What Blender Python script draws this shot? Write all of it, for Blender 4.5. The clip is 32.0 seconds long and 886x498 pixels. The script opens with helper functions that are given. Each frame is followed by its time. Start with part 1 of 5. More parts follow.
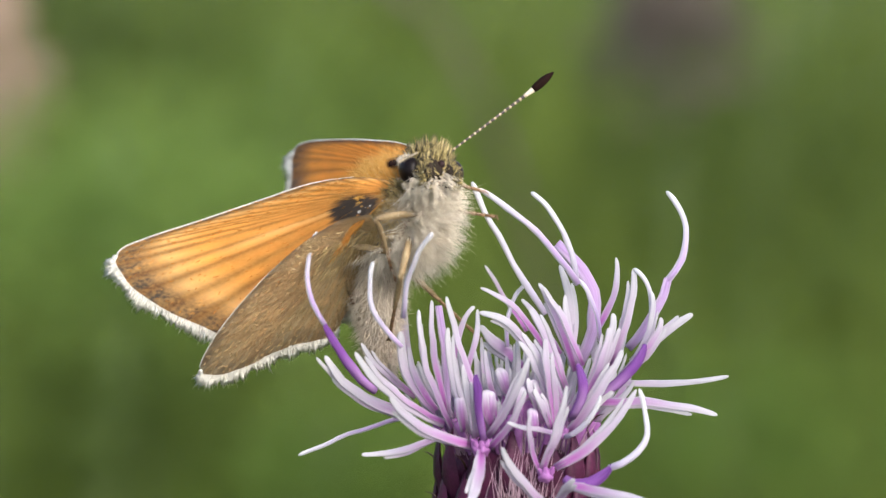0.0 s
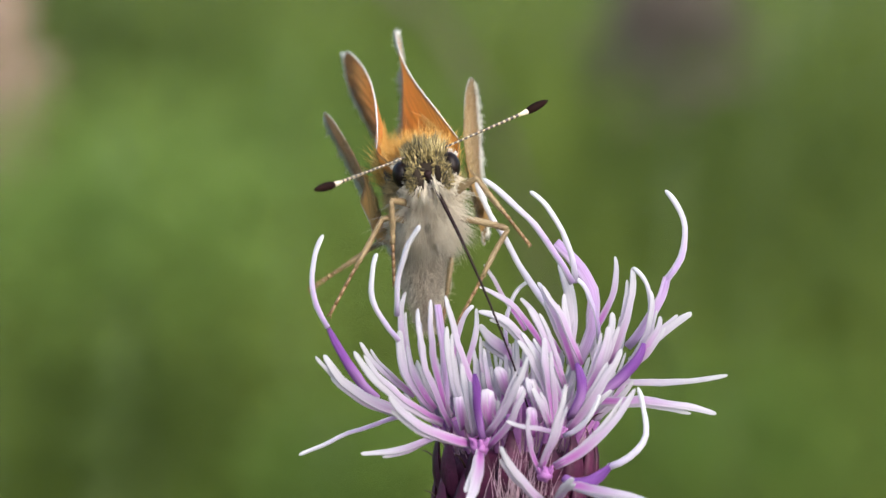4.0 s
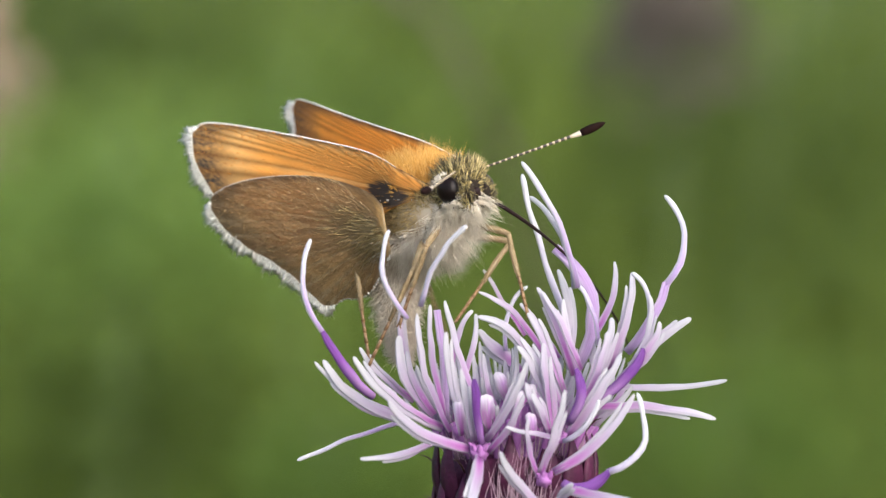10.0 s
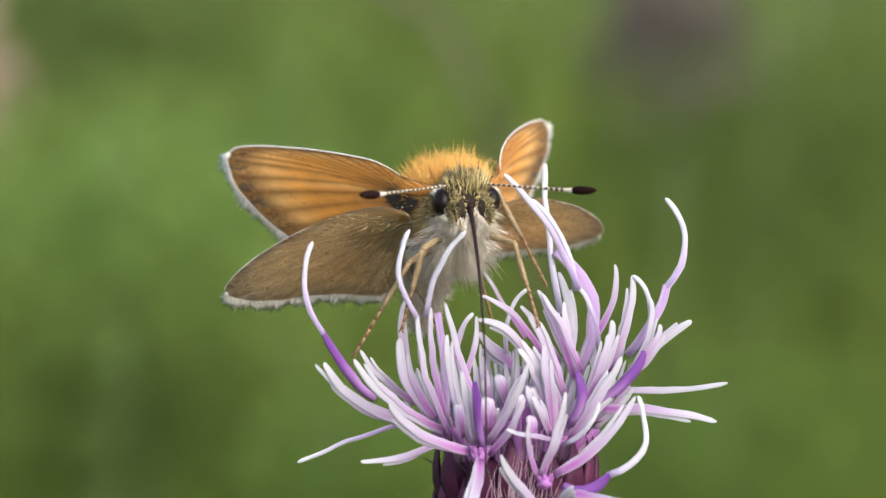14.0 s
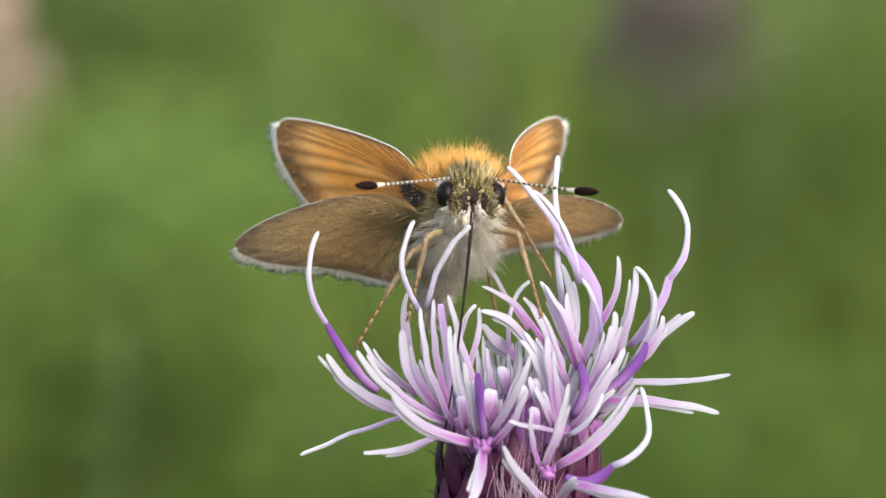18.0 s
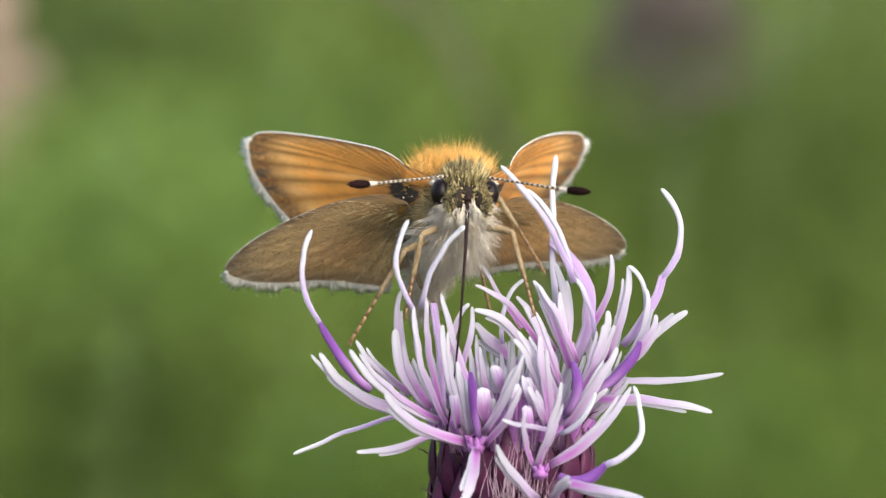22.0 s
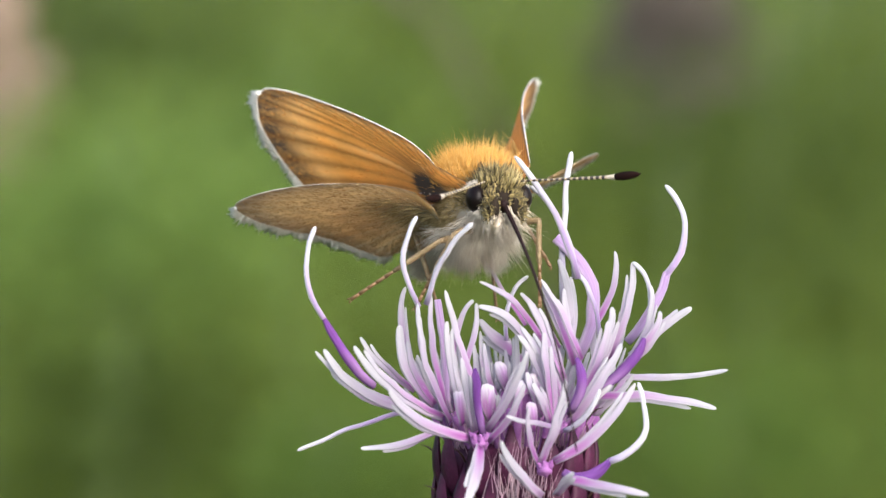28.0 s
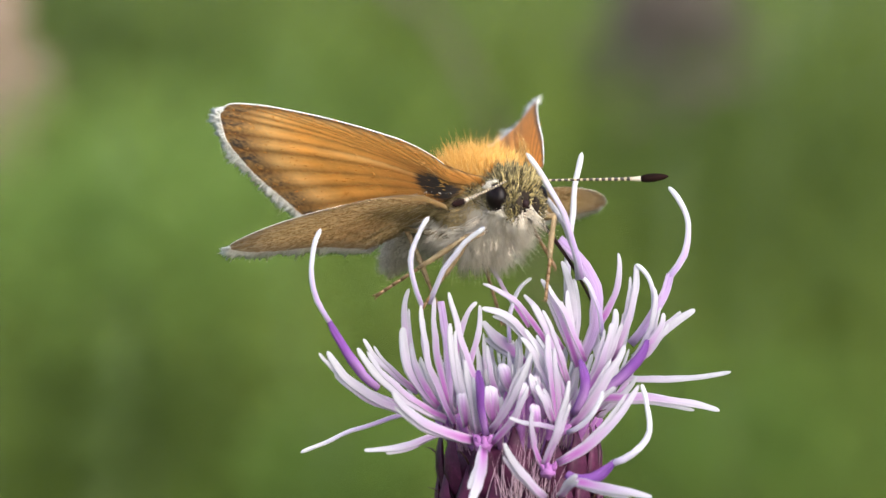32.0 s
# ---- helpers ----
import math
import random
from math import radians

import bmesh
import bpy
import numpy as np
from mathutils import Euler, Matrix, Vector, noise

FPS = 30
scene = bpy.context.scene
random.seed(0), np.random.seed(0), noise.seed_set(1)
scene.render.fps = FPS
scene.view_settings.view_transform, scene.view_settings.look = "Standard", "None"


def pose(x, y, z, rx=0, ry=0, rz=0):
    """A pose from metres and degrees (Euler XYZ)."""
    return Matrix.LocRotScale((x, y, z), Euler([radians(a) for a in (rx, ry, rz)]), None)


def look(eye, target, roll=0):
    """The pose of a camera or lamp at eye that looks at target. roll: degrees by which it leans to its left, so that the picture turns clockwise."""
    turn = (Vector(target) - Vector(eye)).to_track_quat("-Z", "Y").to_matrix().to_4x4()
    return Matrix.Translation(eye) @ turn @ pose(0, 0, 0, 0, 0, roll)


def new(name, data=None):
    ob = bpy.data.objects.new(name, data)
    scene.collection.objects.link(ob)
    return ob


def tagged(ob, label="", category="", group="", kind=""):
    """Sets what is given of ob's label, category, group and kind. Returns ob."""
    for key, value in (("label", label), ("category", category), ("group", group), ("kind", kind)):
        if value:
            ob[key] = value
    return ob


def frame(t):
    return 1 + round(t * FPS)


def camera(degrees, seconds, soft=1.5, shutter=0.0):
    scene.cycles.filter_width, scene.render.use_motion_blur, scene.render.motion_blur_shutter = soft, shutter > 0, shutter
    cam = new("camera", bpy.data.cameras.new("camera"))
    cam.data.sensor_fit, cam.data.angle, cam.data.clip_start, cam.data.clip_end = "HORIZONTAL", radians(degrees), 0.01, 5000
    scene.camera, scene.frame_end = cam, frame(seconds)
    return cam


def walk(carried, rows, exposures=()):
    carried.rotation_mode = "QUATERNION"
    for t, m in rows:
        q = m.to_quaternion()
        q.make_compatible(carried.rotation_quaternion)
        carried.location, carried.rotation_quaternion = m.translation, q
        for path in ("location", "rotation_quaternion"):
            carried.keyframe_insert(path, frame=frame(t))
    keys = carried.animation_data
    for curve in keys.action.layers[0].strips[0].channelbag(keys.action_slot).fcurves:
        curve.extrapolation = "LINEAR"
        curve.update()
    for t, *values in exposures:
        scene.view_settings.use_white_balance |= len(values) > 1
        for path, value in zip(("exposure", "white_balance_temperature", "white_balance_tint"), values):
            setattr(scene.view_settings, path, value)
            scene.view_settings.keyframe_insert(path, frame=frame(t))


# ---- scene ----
# Macro shot: lengths in the plans are millimetres, MM turns them into metres.
MM = 0.001
FOCUS = 174.93

# view plane: x right, y away from the camera, z up; tilted ten degrees down
VIEW = pose(0, 0, 0.60, -10, 0, 0)


def view(x, y, z):
    return VIEW @ Matrix.Translation((x * MM, y * MM, z * MM))


# ---- camera, sky, light ----
cam = camera(14.0, 32.0, 1.4, 0.5)
cam.data.dof.use_dof = True
cam.data.dof.focus_distance = 0.1747
cam.data.dof.aperture_fstop = 47
STAND = VIEW @ pose(0, -FOCUS * MM, 0, 90, 0, 0)
walk(cam, [(0.0, STAND), (32.0, STAND)], [(0.0, 1.15, 6250, 9.5), (12.0, 1.2, 6250, 9.5), (32.0, 1.31, 6250, 9.5)])

world = bpy.data.worlds.new("sky")
scene.world = world
world.use_nodes = True
wn = world.node_tree
sky = wn.nodes.new("ShaderNodeTexSky")
sky.sky_type, sky.sun_disc = "NISHITA", False
sky.sun_elevation, sky.sun_rotation = radians(39.5), radians(147)
sky.air_density, sky.dust_density = 1.0, 4.0
wn.links.new(sky.outputs[0], wn.nodes["Background"].inputs[0])
wn.nodes["Background"].inputs[1].default_value = 0.15
sun_data = bpy.data.lights.new("sun", "SUN")
sun_data.energy, sun_data.angle, sun_data.color = 2.0, radians(70), (1.0, 0.95, 0.88)
sun = new("sun", sun_data)
sun.matrix_world = look((0.55, -0.86, 1.44), (0, 0, 0.6))


# ---- materials ----
def material(name, colors, rough=0.6, scale=600.0, bump=0.0, clear=0.0, island=0.0, sheen=0.0, metal=0.0, spec=0.5):
    """Noise at two scales between the colours; clear: share of light let through; island: change from piece to piece."""
    m = bpy.data.materials.new(name)
    m.use_nodes = True
    n, l = m.node_tree.nodes, m.node_tree.links
    b = n["Principled BSDF"]
    b.inputs["Roughness"].default_value, b.inputs["Metallic"].default_value = rough, metal
    b.inputs["Specular IOR Level"].default_value = spec
    co = n.new("ShaderNodeTexCoord")
    big, fine = n.new("ShaderNodeTexNoise"), n.new("ShaderNodeTexNoise")
    big.inputs["Scale"].default_value, fine.inputs["Scale"].default_value = scale, scale * 7
    big.inputs["Detail"].default_value = 4
    l.new(co.outputs["Object"], big.inputs["Vector"]), l.new(co.outputs["Object"], fine.inputs["Vector"])
    mix = n.new("ShaderNodeMath")
    mix.operation = "MULTIPLY_ADD"
    mix.inputs[1].default_value = 0.35
    l.new(fine.outputs[0], mix.inputs[0]), l.new(big.outputs[0], mix.inputs[2])
    last = mix
    if island:
        geo = n.new("ShaderNodeNewGeometry")
        add = n.new("ShaderNodeMath")
        add.operation = "MULTIPLY_ADD"
        add.inputs[1].default_value = island
        l.new(geo.outputs["Random Per Island"], add.inputs[0]), l.new(mix.outputs[0], add.inputs[2])
        last = add
    ramp = n.new("ShaderNodeValToRGB")
    el = ramp.color_ramp.elements
    top = 0.95 + island
    while len(el) < len(colors):
        el.new(0.5)
    for i, c in enumerate(colors):
        el[i].position = (0.42 + (top - 0.42) * i / max(1, len(colors) - 1)) / (1.4 + island)
        el[i].color = (*c, 1)
    div = n.new("ShaderNodeMath")
    div.operation = "DIVIDE"
    div.inputs[1].default_value = 1.4 + island
    l.new(last.outputs[0], div.inputs[0]), l.new(div.outputs[0], ramp.inputs[0])
    l.new(ramp.outputs[0], b.inputs["Base Color"])
    if bump:
        bn = n.new("ShaderNodeBump")
        bn.inputs["Strength"].default_value, bn.inputs["Distance"].default_value = bump, 0.00004
        l.new(fine.outputs[0], bn.inputs["Height"]), l.new(bn.outputs[0], b.inputs["Normal"])
    if sheen:
        b.inputs["Sheen Weight"].default_value = sheen
    if clear:
        tr, ms = n.new("ShaderNodeBsdfTranslucent"), n.new("ShaderNodeMixShader")
        ms.inputs[0].default_value = clear
        l.new(ramp.outputs[0], tr.inputs[0])
        l.new(b.outputs[0], ms.inputs[1]), l.new(tr.outputs[0], ms.inputs[2])
        l.new(ms.outputs[0], n["Material Output"].inputs[0])
    return m


def along(name, stops, rough=0.5, clear=0.3, streak=0.25, axis=1, lines=60.0, bump=0.3, edge=None, spec=0.4):
    """Colour runs along the piece (its second map coordinate) by stops of (place, colour), with streaks across."""
    m = bpy.data.materials.new(name)
    m.use_nodes = True
    n, l = m.node_tree.nodes, m.node_tree.links
    b = n["Principled BSDF"]
    b.inputs["Roughness"].default_value, b.inputs["Specular IOR Level"].default_value = rough, spec
    uv, sep = n.new("ShaderNodeUVMap"), n.new("ShaderNodeSeparateXYZ")
    uv.uv_map = "map"
    l.new(uv.outputs[0], sep.inputs[0])
    info = n.new("ShaderNodeObjectInfo")
    ramp = n.new("ShaderNodeValToRGB")
    el = ramp.color_ramp.elements
    while len(el) < len(stops):
        el.new(0.5)
    for e, (p, c) in zip(el, stops):
        e.position, e.color = p, (*c, 1)
    shift = n.new("ShaderNodeMath")
    shift.operation = "MULTIPLY_ADD"
    shift.inputs[1].default_value, shift.inputs[2].default_value = 0.44, -0.22
    l.new(info.outputs["Random"], shift.inputs[0])
    add = n.new("ShaderNodeMath")
    l.new(sep.outputs[axis], add.inputs[0]), l.new(shift.outputs[0], add.inputs[1])
    l.new(add.outputs[0], ramp.inputs[0])
    tint = ramp.outputs[0]
    if edge:
        # paler along both edges of the strip
        ang, sn, ab, em = n.new("ShaderNodeMath"), n.new("ShaderNodeMath"), n.new("ShaderNodeMath"), n.new("ShaderNodeMix")
        ang.operation, ang.inputs[1].default_value = "MULTIPLY", 2 * math.pi
        sn.operation, ab.operation, em.data_type = "COSINE", "ABSOLUTE", "RGBA"
        l.new(sep.outputs[0], ang.inputs[0]), l.new(ang.outputs[0], sn.inputs[0]), l.new(sn.outputs[0], ab.inputs[0])
        pw = n.new("ShaderNodeMath")
        pw.operation, pw.inputs[1].default_value = "POWER", 2.4
        l.new(ab.outputs[0], pw.inputs[0]), l.new(pw.outputs[0], em.inputs[0])
        em.inputs[7].default_value = (*edge, 1)
        l.new(tint, em.inputs[6])
        tint = em.outputs[2]
    wob = n.new("ShaderNodeTexNoise")
    wob.inputs["Scale"].default_value = 1.0
    stretch = n.new("ShaderNodeVectorMath")
    stretch.operation = "MULTIPLY"
    stretch.inputs[1].default_value = (lines, 2.0, 1.0)
    l.new(uv.outputs[0], stretch.inputs[0]), l.new(stretch.outputs[0], wob.inputs["Vector"])
    hsv = n.new("ShaderNodeHueSaturation")
    val = n.new("ShaderNodeMath")
    val.operation = "MULTIPLY_ADD"
    val.inputs[1].default_value, val.inputs[2].default_value = streak * 2, 1 - streak
    l.new(wob.outputs[0], val.inputs[0]), l.new(val.outputs[0], hsv.inputs["Value"])
    l.new(tint, hsv.inputs["Color"]), l.new(hsv.outputs[0], b.inputs["Base Color"])
    bn = n.new("ShaderNodeBump")
    bn.inputs["Strength"].default_value, bn.inputs["Distance"].default_value = bump, 0.00003
    l.new(wob.outputs[0], bn.inputs["Height"]), l.new(bn.outputs[0], b.inputs["Normal"])
    if clear:
        tr, ms = n.new("ShaderNodeBsdfTranslucent"), n.new("ShaderNodeMixShader")
        ms.inputs[0].default_value = clear
        thin = n.new("ShaderNodeGamma")
        thin.inputs[1].default_value = 0.55
        l.new(hsv.outputs[0], thin.inputs[0]), l.new(thin.outputs[0], tr.inputs[0])
        l.new(b.outputs[0], ms.inputs[1]), l.new(tr.outputs[0], ms.inputs[2])
        l.new(ms.outputs[0], n["Material Output"].inputs[0])
    return m


def wing_skin(name, stops, vein, grain, patch=None, clear=0.4, cell=0.9, vein_mix=0.65, speckle=0.75, mottle=0.7, veins=27.0, sharp=0.75, inner=None, streak=None, relief=0.00005):
    """Scales of a wing: colour by the reach from hinge to edge (stops), veins fanning out, fine grain, a dark patch at the root, a pale streak along one vein."""
    m = bpy.data.materials.new(name)
    m.use_nodes = True
    n, l = m.node_tree.nodes, m.node_tree.links
    b = n["Principled BSDF"]
    b.inputs["Roughness"].default_value = 0.75
    b.inputs["Sheen Weight"].default_value = 0.08
    uv, sep = n.new("ShaderNodeUVMap"), n.new("ShaderNodeSeparateXYZ")
    uv.uv_map = "map"
    l.new(uv.outputs[0], sep.inputs[0])

    def noise_at(mul, detail=3.0):
        v, t = n.new("ShaderNodeVectorMath"), n.new("ShaderNodeTexNoise")
        v.operation, v.inputs[1].default_value = "MULTIPLY", mul
        t.inputs["Scale"].default_value, t.inputs["Detail"].default_value = 1.0, detail
        l.new(uv.outputs[0], v.inputs[0]), l.new(v.outputs[0], t.inputs["Vector"])
        return t

    streaks, speck, blotch, ripple = noise_at((60, 4, 1)), noise_at((190, 60, 1), 2.0), noise_at((22, 9, 1), 4.0), noise_at((55, 26, 1), 4.0)
    reach = n.new("ShaderNodeMath")
    reach.operation = "MULTIPLY_ADD"
    reach.inputs[1].default_value = 0.10
    l.new(streaks.outputs[0], reach.inputs[0]), l.new(sep.outputs[1], reach.inputs[2])
    ramp = n.new("ShaderNodeValToRGB")
    el = ramp.color_ramp.elements
    while len(el) < len(stops):
        el.new(0.5)
    for e, (p, c) in zip(el, stops):
        e.position, e.color = min(1, p + 0.05), (*c, 1)
    l.new(reach.outputs[0], ramp.inputs[0])
    # veins: thin lines that fan from the hinge
    wave = n.new("ShaderNodeMath")
    wave.operation = "MULTIPLY"
    wave.inputs[1].default_value = veins
    l.new(sep.outputs[0], wave.inputs[0])
    fr = n.new("ShaderNodeMath")
    fr.operation = "PINGPONG"
    fr.inputs[1].default_value = 0.5
    l.new(wave.outputs[0], fr.inputs[0])
    line = n.new("ShaderNodeMapRange")
    line.inputs[1].default_value, line.inputs[2].default_value = 0.02, 0.24
    line.inputs[3].default_value, line.inputs[4].default_value = 1.0, 0.0
    l.new(fr.outputs[0], line.inputs[0])
    vm = n.new("ShaderNodeMix")
    vm.data_type = "RGBA"
    vm.inputs[7].default_value = (*vein, 1)
    half = n.new("ShaderNodeMath")
    half.operation = "MULTIPLY"
    half.inputs[1].default_value = vein_mix
    l.new(line.outputs[0], half.inputs[0]), l.new(half.outputs[0], vm.inputs[0])
    l.new(ramp.outputs[0], vm.inputs[6])
    if inner:
        # a warmer field towards the rear edge
        zone, wm = n.new("ShaderNodeMapRange"), n.new("ShaderNodeMix")
        zone.inputs[1].default_value, zone.inputs[2].default_value, zone.inputs[4].default_value = 0.42, 0.78, 0.85
        wm.data_type, wm.inputs[7].default_value = "RGBA", (*inner, 1)
        l.new(sep.outputs[0], zone.inputs[0]), l.new(zone.outputs[0], wm.inputs[0])
        l.new(ramp.outputs[0], wm.inputs[6]), l.new(wm.outputs[2], vm.inputs[6])
    gm = n.new("ShaderNodeMix")
    gm.data_type = "RGBA"
    gm.inputs[7].default_value = (*grain, 1)
    gf = n.new("ShaderNodeMapRange")
    gf.inputs[1].default_value, gf.inputs[2].default_value = 0.42, sharp
    gf.inputs[4].default_value = speckle
    ga = n.new("ShaderNodeMath")
    ga.operation = "MULTIPLY_ADD"
    ga.inputs[1].default_value, ga.inputs[2].default_value = 0.5, 0.0
    l.new(streaks.outputs[0], ga.inputs[0])
    gs = n.new("ShaderNodeMath")
    gs.operation = "MULTIPLY_ADD"
    gs.inputs[1].default_value = 0.5
    l.new(speck.outputs[0], gs.inputs[0]), l.new(ga.outputs[0], gs.inputs[2])
    l.new(gs.outputs[0], gf.inputs[0]), l.new(gf.outputs[0], gm.inputs[0])
    l.new(vm.outputs[2], gm.inputs[6])
    col = gm.outputs[2]
    if streak:
        place, pale = streak
        off, wide, deep, whole, sm = (n.new("ShaderNodeMath"), n.new("ShaderNodeMapRange"), n.new("ShaderNodeMapRange"), n.new("ShaderNodeMath"), n.new("ShaderNodeMix"))
        wander = n.new("ShaderNodeMath")
        wander.operation, wander.inputs[1].default_value = "MULTIPLY_ADD", 0.03
        l.new(blotch.outputs[0], wander.inputs[0]), l.new(sep.outputs[0], wander.inputs[2])
        off.operation, off.inputs[1].default_value = "SUBTRACT", place + 0.015
        dist = n.new("ShaderNodeMath")
        dist.operation = "ABSOLUTE"
        l.new(wander.outputs[0], off.inputs[0]), l.new(off.outputs[0], dist.inputs[0]), l.new(dist.outputs[0], wide.inputs[0])
        wide.inputs[1].default_value, wide.inputs[2].default_value, wide.inputs[3].default_value, wide.inputs[4].default_value = 0.004, 0.02, 0.8, 0.0
        deep.inputs[1].default_value, deep.inputs[2].default_value, deep.inputs[3].default_value, deep.inputs[4].default_value = 0.5, 0.8, 1.0, 0.0
        l.new(reach.outputs[0], deep.inputs[0])
        whole.operation, sm.data_type, sm.inputs[7].default_value = "MULTIPLY", "RGBA", (*pale, 1)
        l.new(wide.outputs[0], whole.inputs[0]), l.new(deep.outputs[0], whole.inputs[1])
        l.new(whole.outputs[0], sm.inputs[0]), l.new(col, sm.inputs[6])
        col = sm.outputs[2]
    if patch:
        # dark root patch round a place on the wing (forward, outward)
        (px, py), wide, shade = patch
        local, split, gap, both = n.new("ShaderNodeTexCoord"), n.new("ShaderNodeSeparateXYZ"), n.new("ShaderNodeVectorMath"), n.new("ShaderNodeMapRange")
        out_y, flat = n.new("ShaderNodeMath"), n.new("ShaderNodeCombineXYZ")
        out_y.operation, gap.operation, gap.inputs[1].default_value = "ABSOLUTE", "DISTANCE", (px * MM, py * 0.5 * MM, 0)
        squash = n.new("ShaderNodeMath")
        squash.operation, squash.inputs[1].default_value = "MULTIPLY", 0.5
        l.new(local.outputs["Object"], split.inputs[0]), l.new(split.outputs[1], out_y.inputs[0])
        l.new(split.outputs[0], flat.inputs[0]), l.new(out_y.outputs[0], squash.inputs[0]), l.new(squash.outputs[0], flat.inputs[1]), l.new(flat.outputs[0], gap.inputs[0])
        both.inputs[1].default_value, both.inputs[2].default_value = wide * 0.42 * MM, wide * 0.1 * MM
        ragged = n.new("ShaderNodeMath")
        ragged.operation, ragged.inputs[1].default_value = "MULTIPLY_ADD", -1.3 * wide * MM
        l.new(streaks.outputs[0], ragged.inputs[0]), l.new(gap.outputs["Value"], ragged.inputs[2]), l.new(ragged.outputs[0], both.inputs[0])
        pm = n.new("ShaderNodeMix")
        pm.data_type = "RGBA"
        pm.inputs[7].default_value = (*shade, 1)
        l.new(both.outputs[0], pm.inputs[0]), l.new(col, pm.inputs[6])
        col = pm.outputs[2]
    hsv, val = n.new("ShaderNodeHueSaturation"), n.new("ShaderNodeMath")
    val.operation = "MULTIPLY_ADD"
    val.inputs[1].default_value, val.inputs[2].default_value = mottle, 1 - mottle * 0.5
    l.new(blotch.outputs[0], val.inputs[0])
    # the field between two veins is paler, more so towards the margin
    out, mid_cell, total = n.new("ShaderNodeMapRange"), n.new("ShaderNodeMath"), n.new("ShaderNodeMath")
    out.inputs[1].default_value, out.inputs[2].default_value, out.inputs[4].default_value = 0.3, 0.85, cell
    l.new(sep.outputs[1], out.inputs[0])
    mid_cell.operation, mid_cell.inputs[1].default_value, total.operation = "SUBTRACT", 0.22, "MULTIPLY_ADD"
    l.new(fr.outputs[0], mid_cell.inputs[0])
    l.new(mid_cell.outputs[0], total.inputs[0]), l.new(out.outputs[0], total.inputs[1]), l.new(val.outputs[0], total.inputs[2])
    l.new(total.outputs[0], hsv.inputs["Value"])
    l.new(col, hsv.inputs["Color"])
    l.new(hsv.outputs[0], b.inputs["Base Color"])
    bn, hh = n.new("ShaderNodeBump"), n.new("ShaderNodeMath")
    bn.inputs["Strength"].default_value, bn.inputs["Distance"].default_value = 0.6 if relief < 0.0001 else 1.0, relief
    hh.operation = "MULTIPLY_ADD"
    hh.inputs[1].default_value = 0.6 if relief < 0.0001 else 0.2
    l.new(line.outputs[0], hh.inputs[0]), l.new((ripple if relief > 0.0001 else speck).outputs[0], hh.inputs[2])
    l.new(hh.outputs[0], bn.inputs["Height"]), l.new(bn.outputs[0], b.inputs["Normal"])
    tr, ms = n.new("ShaderNodeBsdfTranslucent"), n.new("ShaderNodeMixShader")
    ms.inputs[0].default_value = clear
    # each skin holds half of the pigment that the light passes
    thin = n.new("ShaderNodeGamma")
    thin.inputs[1].default_value = 0.5
    l.new(hsv.outputs[0], thin.inputs[0]), l.new(thin.outputs[0], tr.inputs[0])
    l.new(b.outputs[0], ms.inputs[1]), l.new(tr.outputs[0], ms.inputs[2])
    l.new(ms.outputs[0], n["Material Output"].inputs[0])
    return m


LOBE = along("thistle lobe", [(0.0, (0.42, 0.135, 0.44)), (0.17, (0.44, 0.30, 0.485)), (0.40, (0.475, 0.42, 0.525)), (0.64, (0.472, 0.455, 0.506)), (0.9, (0.472, 0.472, 0.50))], 0.75, 0.5, 0.3, 1, 14.0, 1.0, (0.46, 0.45, 0.50), 0.2)
STYLE = along("thistle style", [(0.0, (0.34, 0.24, 0.45)), (0.3, (0.43, 0.40, 0.51)), (0.8, (0.50, 0.505, 0.535))], 0.65, 0.3, 0.3, 1, 10.0, 0.6, (0.49, 0.495, 0.53), 0.25)
ANTHER = along("anther tube", [(0.0, (0.36, 0.20, 0.44)), (0.3, (0.17, 0.055, 0.27)), (0.95, (0.08, 0.018, 0.155))], 0.6, 0.3, 0.7, 1, 22.0, 1.0, (0.18, 0.07, 0.27), 0.25)
SHEATH = along("pale floret tube", [(0.0, (0.44, 0.30, 0.52)), (0.4, (0.40, 0.27, 0.49)), (0.95, (0.36, 0.24, 0.46))], 0.7, 0.45, 0.7, 1, 22.0, 1.0, (0.48, 0.42, 0.53), 0.2)
BUD = along("floret bud", [(0.0, (0.34, 0.08, 0.36)), (0.4, (0.42, 0.24, 0.48)), (0.7, (0.50, 0.46, 0.53))], 0.7, 0.4, 0.5, 1, 16.0, 1.0, (0.50, 0.47, 0.53), 0.2)
CORE = material("floret throat", [(0.28, 0.09, 0.31), (0.42, 0.20, 0.46)], 0.75, 1400, 0.4, 0.3, spec=0.15)
BRACT = material("bract", [(0.014, 0.003, 0.009), (0.042, 0.007, 0.025), (0.105, 0.02, 0.06)], 0.5, 700, 0.8, island=0.3, spec=0.2)
SPINE = material("spine", [(0.02, 0.008, 0.01), (0.06, 0.03, 0.02)], 0.4)
PAPPUS = material("pappus", [(0.36, 0.20, 0.28), (0.56, 0.42, 0.47)], 0.6, 400, 0, 0.3, island=0.3)
STEM = material("stem", [(0.06, 0.10, 0.03), (0.12, 0.16, 0.06)], 0.6, 150, 0.4)
